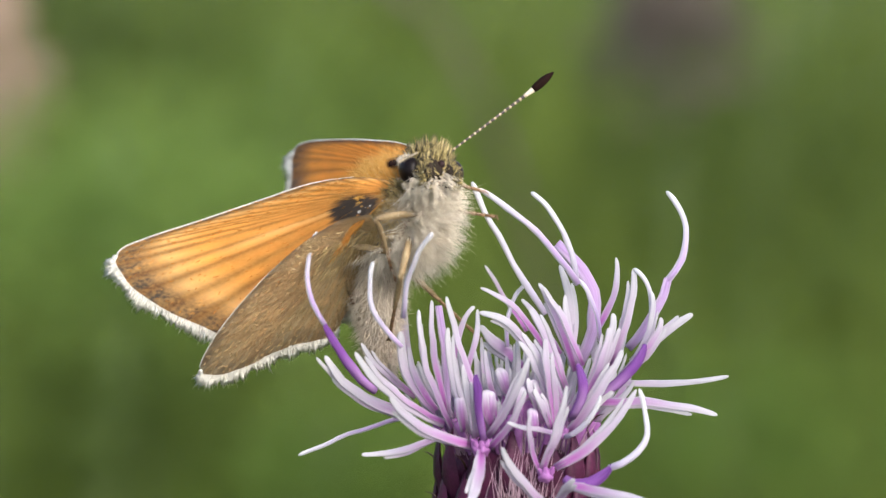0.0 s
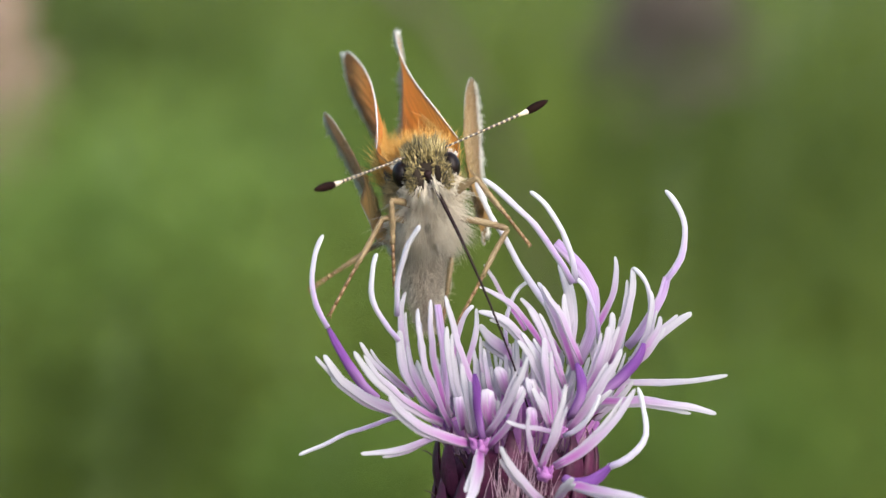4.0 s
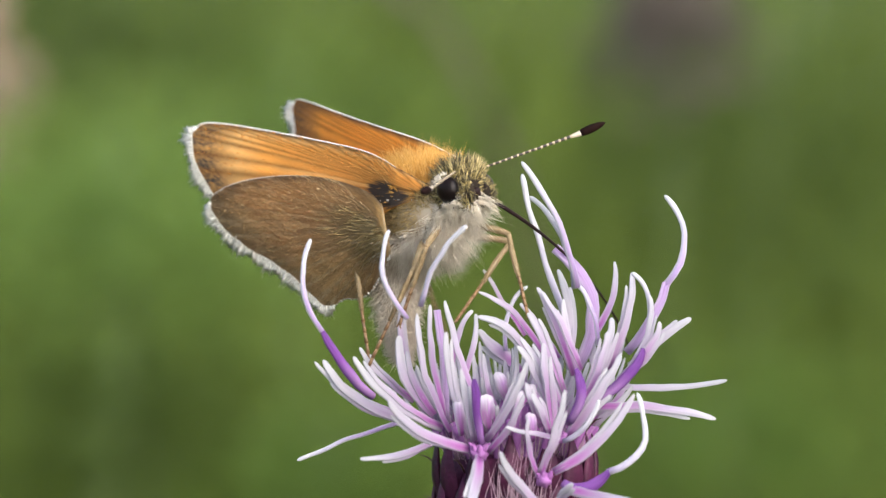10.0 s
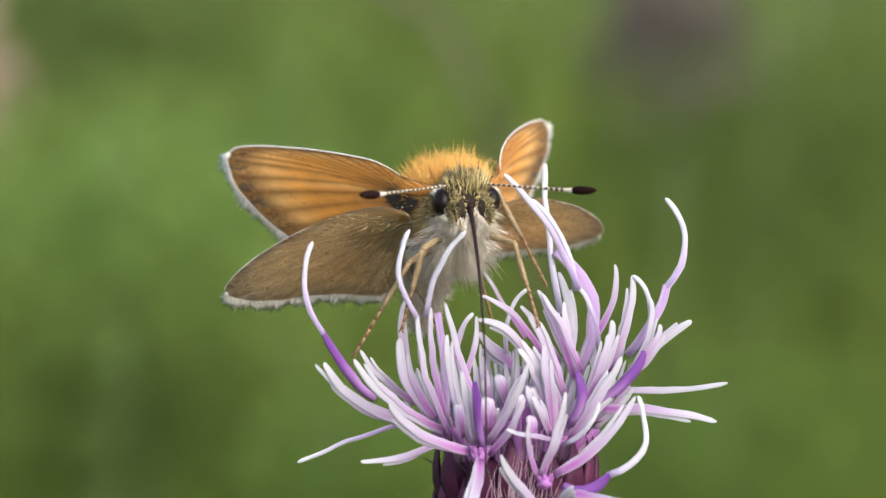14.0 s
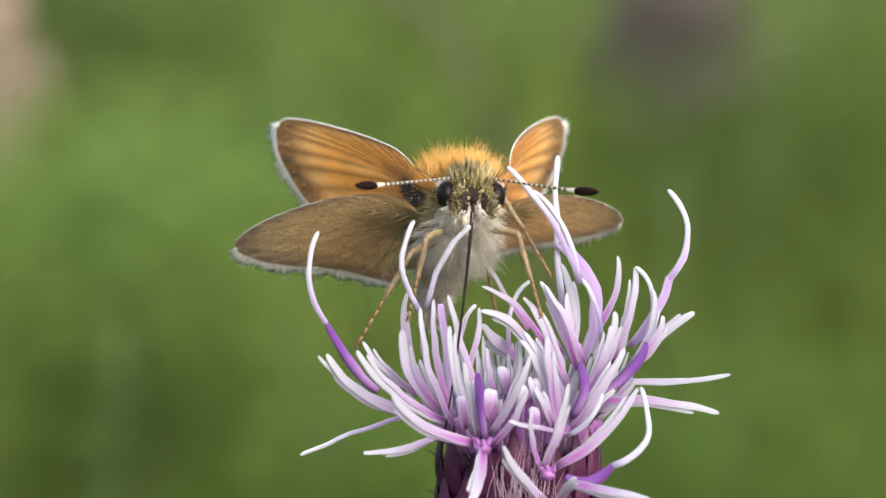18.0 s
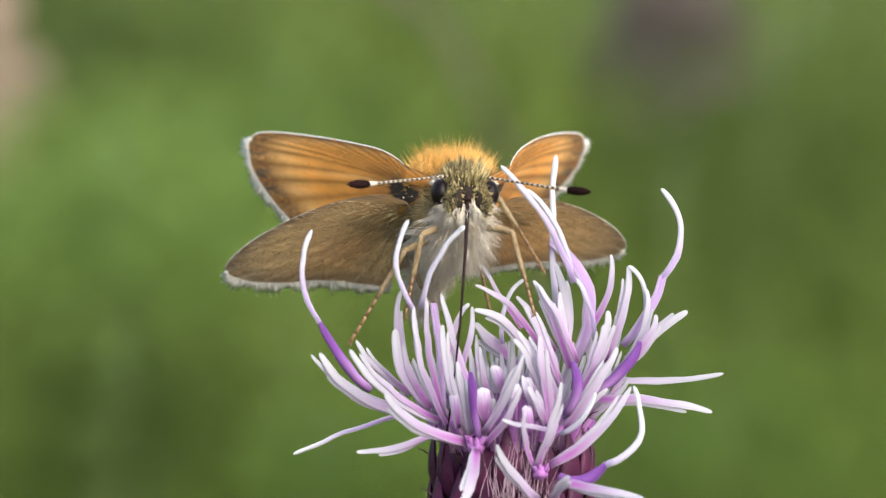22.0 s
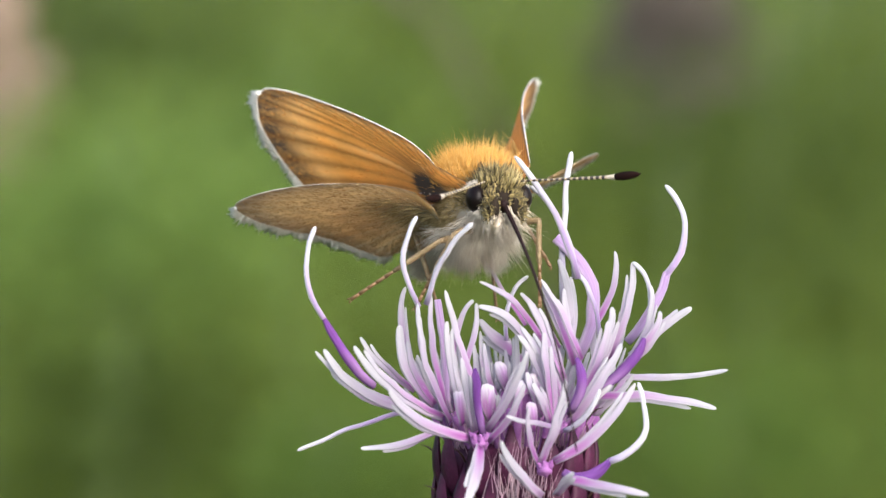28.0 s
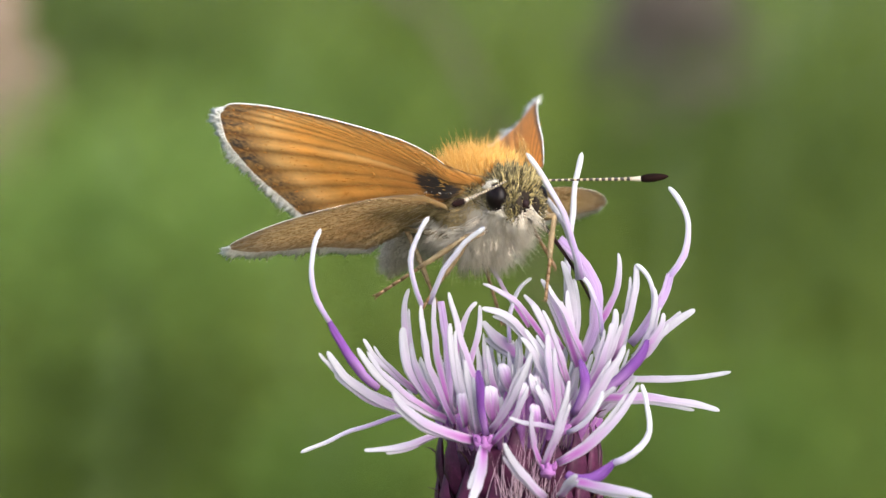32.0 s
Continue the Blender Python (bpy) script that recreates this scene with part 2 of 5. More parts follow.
FORE_UNDER = wing_skin("forewing underside", [(0.0, (0.457, 0.242, 0.058)), (0.2, (0.60, 0.275, 0.048)), (0.70, (0.66, 0.325, 0.062)), (0.84, (0.64, 0.41, 0.15)), (0.895, (0.36, 0.21, 0.08)), (0.93, (0.07, 0.052, 0.036)), (1.0, (0.05, 0.04, 0.03))], (0.26, 0.10, 0.018), (0.76, 0.41, 0.10), ((-0.6, 1.3), 0.72, (0.03, 0.024, 0.02)), 0.55, 1.1, 0.6, streak=(0.53, (0.80, 0.50, 0.17)))
FORE_UPPER = wing_skin("forewing upperside", [(0.0, (0.55, 0.25, 0.05)), (0.25, (0.74, 0.28, 0.03)), (0.80, (0.70, 0.26, 0.025)), (0.90, (0.16, 0.07, 0.025)), (1.0, (0.05, 0.03, 0.02))], (0.42, 0.15, 0.02), (0.66, 0.25, 0.03), clear=0.55)
HIND_UNDER = wing_skin("hindwing underside", [(0.0, (0.72, 0.60, 0.36)), (0.35, (0.65, 0.53, 0.295)), (0.7, (0.60, 0.475, 0.255)), (0.88, (0.50, 0.385, 0.205)), (0.94, (0.26, 0.20, 0.12)), (1.0, (0.20, 0.16, 0.10))], (0.64, 0.53, 0.32), (0.22, 0.14, 0.065), None, 0.74, 0.35, 0.75, 0.8, 1.4, 19.0, 0.64, (0.50, 0.29, 0.11), relief=0.0003)
HIND_UPPER = wing_skin("hindwing upperside", [(0.0, (0.50, 0.30, 0.10)), (0.3, (0.64, 0.34, 0.09)), (0.78, (0.62, 0.32, 0.08)), (0.9, (0.20, 0.12, 0.06)), (1.0, (0.08, 0.05, 0.035))], (0.4, 0.2, 0.06), (0.5, 0.27, 0.08), clear=0.8)
FRINGE = material("fringe hair", [(0.78, 0.765, 0.70), (0.93, 0.92, 0.87)], 0.6, 500, 0, 0.5, island=0.3)
FUR_ORANGE = material("orange fur", [(0.50, 0.22, 0.03), (0.72, 0.40, 0.08), (0.62, 0.46, 0.20)], 0.6, 300, 0, 0.25, island=0.5)
FUR_OLIVE = material("olive fur", [(0.010, 0.008, 0.005), (0.035, 0.028, 0.012), (0.36, 0.285, 0.11), (0.80, 0.66, 0.32)], 0.6, 500, 0, 0.15, island=0.9)
FUR_WHITE = material("white fur", [(0.56, 0.48, 0.37), (0.87, 0.81, 0.70), (0.92, 0.885, 0.82)], 0.6, 300, 0, 0.5, island=0.5)
FUR_GREY = material("grey buff fur", [(0.46, 0.38, 0.28), (0.66, 0.58, 0.47), (0.78, 0.71, 0.61)], 0.6, 300, 0, 0.2, island=0.5)
FUR_SIDE = material("grey olive fur", [(0.10, 0.07, 0.03), (0.40, 0.295, 0.125), (0.66, 0.51, 0.27)], 0.6, 300, 0, 0.25, island=0.6)
SCALE_BUFF = material("buff scale", [(0.22, 0.145, 0.066), (0.42, 0.295, 0.14), (0.58, 0.46, 0.27)], 0.6, 300, 0, 0.3, island=0.8)
SCALE_ORANGE = material("orange scale", [(0.50, 0.21, 0.035), (0.66, 0.31, 0.06), (0.74, 0.44, 0.14)], 0.6, 300, 0, 0.3, island=0.8)
CHITIN = material("dark cuticle", [(0.008, 0.006, 0.005), (0.03, 0.022, 0.015)], 0.8, 700, 0.4, spec=0.08)
SKIN = material("buff cuticle", [(0.36, 0.30, 0.22), (0.56, 0.50, 0.41)], 0.8, 700, 0.4, spec=0.1)
EYE = material("compound eye", [(0.004, 0.003, 0.003), (0.012, 0.007, 0.006)], 0.3, 900, 0.15, spec=0.12)
LEG = material("leg", [(0.12, 0.08, 0.04), (0.22, 0.16, 0.085), (0.31, 0.24, 0.14)], 0.55, 900, 0.5, spec=0.3)
LEG_SCALE = material("leg scale", [(0.16, 0.10, 0.05), (0.31, 0.22, 0.115), (0.44, 0.345, 0.21)], 0.6, 400, 0, 0.2, island=0.8, spec=0.2)
TARSUS = material("tarsus", [(0.09, 0.045, 0.02), (0.24, 0.14, 0.06)], 0.5, 900, 0.5)
BEAD_DARK = material("antenna dark", [(0.02, 0.014, 0.012), (0.05, 0.035, 0.03)], 0.5, 900)
BEAD_PALE = material("antenna pale", [(0.34, 0.26, 0.15), (0.52, 0.44, 0.30)], 0.5, 900)
CLUB = material("antenna club", [(0.005, 0.0025, 0.002), (0.014, 0.006, 0.005)], 0.85, 900, 0.3, spec=0.05)
TONGUE = material("proboscis", [(0.008, 0.003, 0.003), (0.022, 0.010, 0.011)], 0.6, 900, 0.2, spec=0.15)
GRASS = material("grass", [(0.056, 0.081, 0.010), (0.083, 0.120, 0.015), (0.108, 0.145, 0.022)], 0.7, 20, 0, 0.3, island=0.2, spec=0.2)
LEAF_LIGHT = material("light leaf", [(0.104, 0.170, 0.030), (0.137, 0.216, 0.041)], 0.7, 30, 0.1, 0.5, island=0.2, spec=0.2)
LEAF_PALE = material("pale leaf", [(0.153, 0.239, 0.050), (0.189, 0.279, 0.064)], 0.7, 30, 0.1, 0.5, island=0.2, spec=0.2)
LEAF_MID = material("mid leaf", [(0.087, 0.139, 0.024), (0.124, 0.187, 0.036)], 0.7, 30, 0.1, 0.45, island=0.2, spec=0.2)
# the shade of the dimmer background areas is in this darker leaf colour
LEAF_SHADED = material("shaded dark leaf", [(0.048, 0.076, 0.013), (0.068, 0.104, 0.019)], 0.7, 30, 0.1, 0.3, island=0.2, spec=0.2)
SEED = material("seed head", [(0.10, 0.08, 0.068), (0.15, 0.125, 0.105)], 0.8, 100, 0.3, 0.3, island=0.3)
PINK = material("faded flower", [(0.312, 0.221, 0.169), (0.468, 0.364, 0.286)], 0.7, 100, 0.2, 0.3, island=0.3)
SOIL = material("meadow soil", [(0.038, 0.060, 0.007), (0.064, 0.089, 0.013), (0.076, 0.085, 0.018)], 0.9, 6, 0.5)


# ---- mesh helpers ----
def mesh_of(name, verts, faces, mats, uvs=None, slots=None, smooth=True):
    me = bpy.data.meshes.new(name)
    me.from_pydata([(v[0] * MM, v[1] * MM, v[2] * MM) for v in verts], [], faces)
    for m in mats if isinstance(mats, (list, tuple)) else [mats]:
        me.materials.append(m)
    if uvs is not None:
        layer = me.uv_layers.new(name="map")
        flat = np.array([uvs[i] for f in faces for i in f], dtype=np.float32).ravel()
        layer.data.foreach_set("uv", flat)
    if slots is not None:
        me.polygons.foreach_set("material_index", np.array(slots, dtype=np.int32))
    me.polygons.foreach_set("use_smooth", np.full(len(me.polygons), smooth))
    me.update()
    return me


def part(name, me, parent, label="", m=None):
    ob = new(name, me)
    if parent:
        ob.parent = parent
    if m is not None:
        ob.matrix_basis = m
    if label:
        tagged(ob, label)
    return ob


def tube(points, radii, sides=8, flat=1.0, side=None, groove=0.0):
    """Verts, faces and map of a closed tube along points; flat squeezes it across its own width."""
    pts = [Vector(p) for p in points]
    verts, faces, uvs = [], [], []
    ref = Vector(side) if side is not None else Vector((0.31, -0.9, 0.2))
    n = len(pts)
    for i, p in enumerate(pts):
        d = (pts[min(n - 1, i + 1)] - pts[max(0, i - 1)]).normalized()
        u = d.cross(ref)
        if u.length < 1e-4:
            u = d.cross(Vector((1, 0, 0)))
        u.normalize()
        w = d.cross(u)
        for k in range(sides + 1):
            a = 2 * math.pi * (k % sides) / sides
            verts.append(p + u * (math.cos(a) * radii[i]) + w * (math.sin(a) * radii[i] * flat * (1 - groove * (k == sides - sides // 4))))
            uvs.append((k / sides, i / (n - 1)))
    for i in range(n - 1):
        for k in range(sides):
            a = i * (sides + 1) + k
            faces.append((a, a + 1, a + sides + 2, a + sides + 1))
    for row, tip, v in ((0, pts[0], 0), (n - 1, pts[-1], 1)):
        verts.append(tip), uvs.append((0.5, v))
        for k in range(sides):
            a, b = row * (sides + 1) + k, row * (sides + 1) + k + 1
            faces.append((b, a, len(verts) - 1) if row == 0 else (a, b, len(verts) - 1))
    return verts, faces, uvs


def bend(a, b, c, n, steps=None):
    """Points on the curve from a through the middle b to c, even or at the steps given."""
    a, b, c = Vector(a), Vector(b), Vector(c)
    h = b * 2 - (a + c) / 2
    return [a * (1 - t) ** 2 + h * (2 * t * (1 - t)) + c * t * t for t in (steps or [i / (n - 1) for i in range(n)])]


def ball(center, radii, nu=20, nv=14, rough=0.0, seed=0):
    verts, faces = [], []
    c = Vector(center)
    for j in range(nv + 1):
        v = math.pi * j / nv
        for i in range(nu):
            u = 2 * math.pi * i / nu
            p = Vector((math.sin(v) * math.cos(u), math.sin(v) * math.sin(u), math.cos(v)))
            k = 1 + rough * noise.noise(p * 2.3 + Vector((seed, 0, 0)))
            verts.append(c + Vector((p.x * radii[0] * k, p.y * radii[1] * k, p.z * radii[2] * k)))
    for j in range(nv):
        for i in range(nu):
            a, b = j * nu + i, j * nu + (i + 1) % nu
            faces.append((a, a + nu, b + nu, b))
    return verts, faces


def hairs(roots, ways, lengths, radius, droop, seed, sides=3):
    """Fine tapered hairs, bent once on the way."""
    rng = random.Random(seed)
    verts, faces = [], []
    for p, d, length in zip(roots, ways, lengths):
        p, d = Vector(p), Vector(d).normalized()
        u = d.orthogonal().normalized()
        w = d.cross(u)
        jit = Vector((rng.gauss(0, 1), rng.gauss(0, 1), rng.gauss(0, 1))) * (0.12 * length)
        mid = p + d * (length * 0.55) + jit * 0.4
        tip = p + d * length + jit + Vector(droop) * length
        o, turn = len(verts), rng.random() * 6
        for q, r in ((p, radius), (mid, radius * 0.75)):
            for k in range(sides):
                a = turn + 2 * math.pi * k / sides
                verts.append(q + (u * math.cos(a) + w * math.sin(a)) * r)
        verts.append(tip)
        for k in range(sides):
            a, b = o + k, o + (k + 1) % sides
            faces.append((a, b, b + sides, a + sides))
            faces.append((a + sides, b + sides, o + 2 * sides))
    return verts, faces


def coat(center, radii, count, length, radius, lean, keep, seed, droop=(0, 0, 0), spread=0.35, tuft=1):
    """Hairs over an ellipsoid where keep(unit) is true, combed towards lean."""
    rng = random.Random(seed)
    roots, ways, lengths = [], [], []
    while len(roots) < count:
        v = Vector((rng.gauss(0, 1), rng.gauss(0, 1), rng.gauss(0, 1))).normalized()
        if not keep(v):
            continue
        nrm = Vector((v.x / radii[0], v.y / radii[1], v.z / radii[2])).normalized()
        way = (nrm + Vector(lean) + Vector((rng.gauss(0, spread), rng.gauss(0, spread), rng.gauss(0, spread)))).normalized()
        long = length * rng.uniform(0.6, 1.2)
        tip = Vector((v.x * radii[0], v.y * radii[1], v.z * radii[2])) + way * long
        for _ in range(tuft):
            g = 0.0 if tuft == 1 else 0.13
            u = (v + Vector((rng.gauss(0, g), rng.gauss(0, g), rng.gauss(0, g)))).normalized()
            p = Vector((u.x * radii[0], u.y * radii[1], u.z * radii[2])) * 0.97
            roots.append(Vector(center) + p)
            ways.append((tip - p) if tuft > 1 else way)
            lengths.append(long * rng.uniform(0.85, 1.1))
    return hairs(roots, ways, lengths, radius, droop, seed + 1)


# ---- ground and the meadow behind ----
def build_ground():
    verts, faces, n = [], [], 60
    xs = [math.copysign(abs(i / 30) ** 4, i) * 400 for i in range(-30, 31)]
    for y in xs:
        for x in xs:
            r = math.hypot(x, y)
            z = 0.02 * noise.noise(Vector((x * 1.7, y * 1.7, 0))) + 0.004 * noise.noise(Vector((x * 9, y * 9, 3))) + min(6, 0.02 * max(0, r - 8))
            verts.append((x / MM, y / MM, z / MM))
    for j in range(n):
        for i in range(n):
            a = j * (n + 1) + i
            faces.append((a, a + 1, a + n + 2, a + n + 1))
    tagged(new("ground", mesh_of("ground", verts, faces, SOIL)), "green-brown meadow soil under grass", "ground", kind="structure")


def blades(rng, count, where, height, width, lean):
    """Grass blades as tapered folded strips."""
    verts, faces = [], []
    for _ in range(count):
        x, y = where(rng)
        h, w = height * rng.uniform(0.6, 1.15), width * rng.uniform(0.6, 1.3)
        az = rng.uniform(0, 2 * math.pi)
        side, out = Vector((math.cos(az), math.sin(az), 0)), Vector((-math.sin(az), math.cos(az), 0))
        ben = lean * rng.uniform(0.3, 1.6) * h
        o, seg = len(verts), 5
        for i in range(seg):
            t = i / (seg - 1)
            c = Vector((x, y, -5)) + Vector((0, 0, h * t * (1 - 0.12 * t))) + out * (ben * t * t)
            ww = w * (1 - t) ** 0.7 * 0.5 + 0.1
            verts += [c - side * ww, c + out * (ww * 0.35), c + side * ww]
        for i in range(seg - 1):
            a = o + 3 * i
            faces += [(a, a + 1, a + 4, a + 3), (a + 1, a + 2, a + 5, a + 4)]
    return verts, faces


def build_meadow():
    rng = random.Random(5)

    def ring(r):
        a, d = r.uniform(0, 2 * math.pi), 640 * (5.5 ** (r.random() + 0.5 * r.random() ** 3))
        return math.cos(a) * d, math.sin(a) * d
    v, f = blades(rng, 66000, ring, 430, 7, 0.45)
    tagged(new("meadow_grass", mesh_of("meadow_grass", v, f, GRASS)), "tall green meadow grass all around the thistle", "grass", kind="stuff")

    def around(r):
        a, d = r.uniform(0, 2 * math.pi), 60 + 8000 * r.random() ** 1.6
        return math.cos(a) * d, math.sin(a) * d
    v, f = blades(rng, 14000, around, 240, 7, 0.5)
    tagged(new("low_grass", mesh_of("low_grass", v, f, GRASS)), "low green grass around the thistle", "grass", kind="stuff")


def leaf_mesh(length, width, mat, fold=0.25, curl=0.2):
    verts, faces, n = [], [], 9
    for i in range(n):
        t = i / (n - 1)
        w = width * math.sin(math.pi * min(1, 0.06 + 0.94 * t) ** 0.8) * 0.5 + 0.2
        z = -curl * length * t * t
        verts += [(t * length, -w, z + fold * w), (t * length, 0, z), (t * length, w, z + fold * w)]
    for i in range(n - 1):
        a = 3 * i
        faces += [(a, a + 1, a + 4, a + 3), (a + 1, a + 2, a + 5, a + 4)]
    return mesh_of("leaf", verts, faces, mat)


def plant(name, label, center, spread, count, length, width, mat, seed, category="plant"):
    """A leafy plant: a stalk from the ground with leaves crowded round center (view plane millimetres)."""
    rng = random.Random(seed)
    c = VIEW @ (Vector(center) * MM)
    top = new(name)
    top.matrix_basis = pose(c.x, c.y, 0)
    tagged(top, label, category, "leafy plants in the meadow behind")
    hi = c.z / MM + spread[2] * 0.6
    pts = [(6 * math.sin(i * 0.9 + seed), 6 * math.cos(i * 0.7), -8 + (hi + 8) * i / 8) for i in range(9)]
    v, f, u = tube(pts, [1.6 - 0.1 * i for i in range(9)], 7)
    part("stalk", mesh_of("stalk", v, f, STEM), top)
    kinds = [leaf_mesh(length * k, width * k, mat, 0.25, 0.1 + 0.2 * k) for k in (0.8, 1.0, 1.2)]
    verts, faces = [], []
    for i in range(count):
        p = Vector((rng.gauss(0, 0.45) * spread[0], rng.gauss(0, 0.45) * spread[1], c.z / MM + rng.gauss(0, 0.45) * spread[2]))
        m = Matrix.Translation(p * MM) @ pose(0, 0, 0, rng.uniform(-30, 30), rng.uniform(-50, 15), math.degrees(math.atan2(p.y, p.x) + rng.gauss(0, 0.5)))
        if i < 60:
            part("leaf", kinds[i % 3], top, m=m)
            continue
        # the rest of the crown in one mesh, a folded leaf of four faces each
        o = len(verts)
        for x, w in ((0, 0.1), (0.5, 0.5), (1, 0.05)):
            verts += [m @ (Vector((x * length, k * w * width, 0.2 * abs(k) * w * width - 0.15 * length * x * x)) * MM) / MM for k in (-1, 0, 1)]
        faces += [(o + a, o + a + 1, o + a + 4, o + a + 3) for a in (0, 1, 3, 4)]
    tagged(part("foliage", mesh_of("foliage", verts, faces, mat), top), kind="stuff")
    return top


def seed_plant(name, label, center, size, count, mat, seed):
    """A dry stalk with a head of many small bracts round center."""
    rng = random.Random(seed)
    c = VIEW @ (Vector(center) * MM)
    top = new(name)
    top.matrix_basis = pose(c.x, c.y, 0)
    tagged(top, label, "plant")
    hi = c.z / MM
    pts = [(5 * math.sin(i * 0.8 + seed), 4 * math.cos(i), -8 + (hi + 8) * i / 8) for i in range(9)]
    v, f, u = tube(pts, [1.5 - 0.1 * i for i in range(9)], 7)
    part("stalk", mesh_of("stalk", v, f, STEM), top)
    v, f = ball((0, 0, hi), [q * 0.2 for q in size], 18, 12, 0.35, seed)
    part("seed_head", mesh_of("seed_head", v, f, mat), top)
    # loose bristles, thinning out from the middle
    roots, ways, lengths = [], [], []
    for _ in range(count):
        p = Vector((rng.gauss(0, 0.5) * size[0], rng.gauss(0, 0.5) * size[1], rng.gauss(0, 0.5) * size[2]))
        roots.append(p + Vector((0, 0, hi))), ways.append(p + Vector((rng.gauss(0, 4), rng.gauss(0, 4), 4))), lengths.append(rng.uniform(5, 10))
    v, f = hairs(roots, ways, lengths, 1.3, (0, 0, 0), seed)
    tagged(part("bristle_coat", mesh_of("bristle_coat", v, f, mat), top), kind="stuff")
    return top


# ---- the thistle flower ----
def strand(name, head, a, b, c, width, mat, shape, flat, label="", sides=8, n=13, groove=0.0):
    a = Vector(a)
    steps = [1 - (1 - i / (n - 1)) ** 1.6 for i in range(n)]
    pts = bend((0, 0, 0), Vector(b) - a, Vector(c) - a, 0, steps)
    # small unevenness of a living petal
    shift = a * 1.7
    pts = [p + 0.12 * math.sin(math.pi * t) * noise.noise_vector(shift + p * 0.8) for p, t in zip(pts, steps)]
    radii = [width * 0.5 * shape(t) * (1 + 0.22 * noise.noise(shift + p * 1.1)) for p, t in zip(pts, steps)]
    v, f, u = tube(pts, radii, sides, flat, groove=groove)
    ob = part(name, mesh_of(name, v, f, mat, u), head, label, Matrix.Translation(a * MM))
    ob["tip"] = list(Vector(c) - a)
    return ob


FLEX = {}


def lobe(head, a, b, c, w):
    def shape(t):
        return (0.60 + 0.38 * math.sin(math.pi * min(1, 0.12 + t * 0.75)) - 0.31 * t) * math.sqrt(max(0.06, 1 - max(0, (t - 0.94) / 0.06) ** 2))
    if w > 0.42:
        # a narrower lobe of the same floret lies against it
        a, b, c = Vector(a), Vector(b), Vector(c)
        d = (c - a).normalized()
        k = 1 if noise.noise(c * 3.1) > 0 else -1
        off = Vector((-d.z, 0.25 * k, d.x)).normalized() * (0.42 * w * k)
        stop = 0.70 + 0.2 * noise.random()
        q = bend(a, b, c, 0, [0, stop * 0.5, stop])
        strand("petal_lobe", head, q[0] + off * 0.2, q[1] + off * 0.8, q[2] + off * 1.25, w * 0.62, LOBE, shape, 0.34, groove=0.6)
        w *= 0.9
    return strand("petal_lobe", head, a, b, c, w, LOBE, shape, 0.32, groove=0.85)


def style(head, a, b, c, w):
    return strand("style", head, a, b, c, w, STYLE, lambda t: (1.0 - 0.22 * t) * math.sqrt(max(0.06, 1 - max(0, (t - 0.95) / 0.05) ** 2)), 0.85, "pale lilac curved style")


def anther(head, a, b, c, w):
    return strand("anther_tube", head, a, b, c, w, ANTHER, lambda t: 0.62 + 0.42 * math.sin(math.pi * (0.15 + 0.7 * t)) - (0.35 * max(0, t - 0.8) / 0.2), 0.8, "deep purple anther tube")


def bud(head, a, b, c, w):
    return strand("floret_bud", head, a, b, c, w, BUD, lambda t: (0.45 + 0.6 * math.sin(math.pi * (0.08 + 0.66 * t))) * math.sqrt(max(0.05, 1 - max(0, (t - 0.85) / 0.15) ** 2)), 0.9, "white tipped closed floret bud", groove=0.5)


def sheath(head, a, b, c, w):
    return strand("floret_tube", head, a, b, c, w, SHEATH, lambda t: 0.7 + 0.34 * math.sin(math.pi * (0.15 + 0.7 * t)), 0.7, groove=0.5)


def throat(head, x, y, z, r, seed):
    """A fleshy mouth where the lobes of a floret part: a lumpy ring of small points."""
    rng = random.Random(seed)
    v, f = ball((x, y, z), (r, r * 1.1, r * 0.9), 14, 10, 0.35, seed)
    for k in range(8):
        a = 2 * math.pi * k / 8 + rng.gauss(0, 0.2)
        p = Vector((x + r * 0.7 * math.cos(a), y + r * 0.7 * math.sin(a), z + r * 0.2))
        q = p + Vector((r * 0.5 * math.cos(a), r * 0.4 * math.sin(a) - 0.1, r * rng.uniform(0.5, 1.0)))
        tv, tf, u = tube(bend(p, (p + q) / 2 + Vector((0.04, 0, 0.05)), q, 5), [r * 0.36, r * 0.34, r * 0.27, r * 0.18, r * 0.07], 7)
        f += [tuple(c + len(v) for c in g) for g in tf]
        v += tv
    part("floret_throat", mesh_of("floret_throat", v, f, CORE), head, "magenta floret throat")


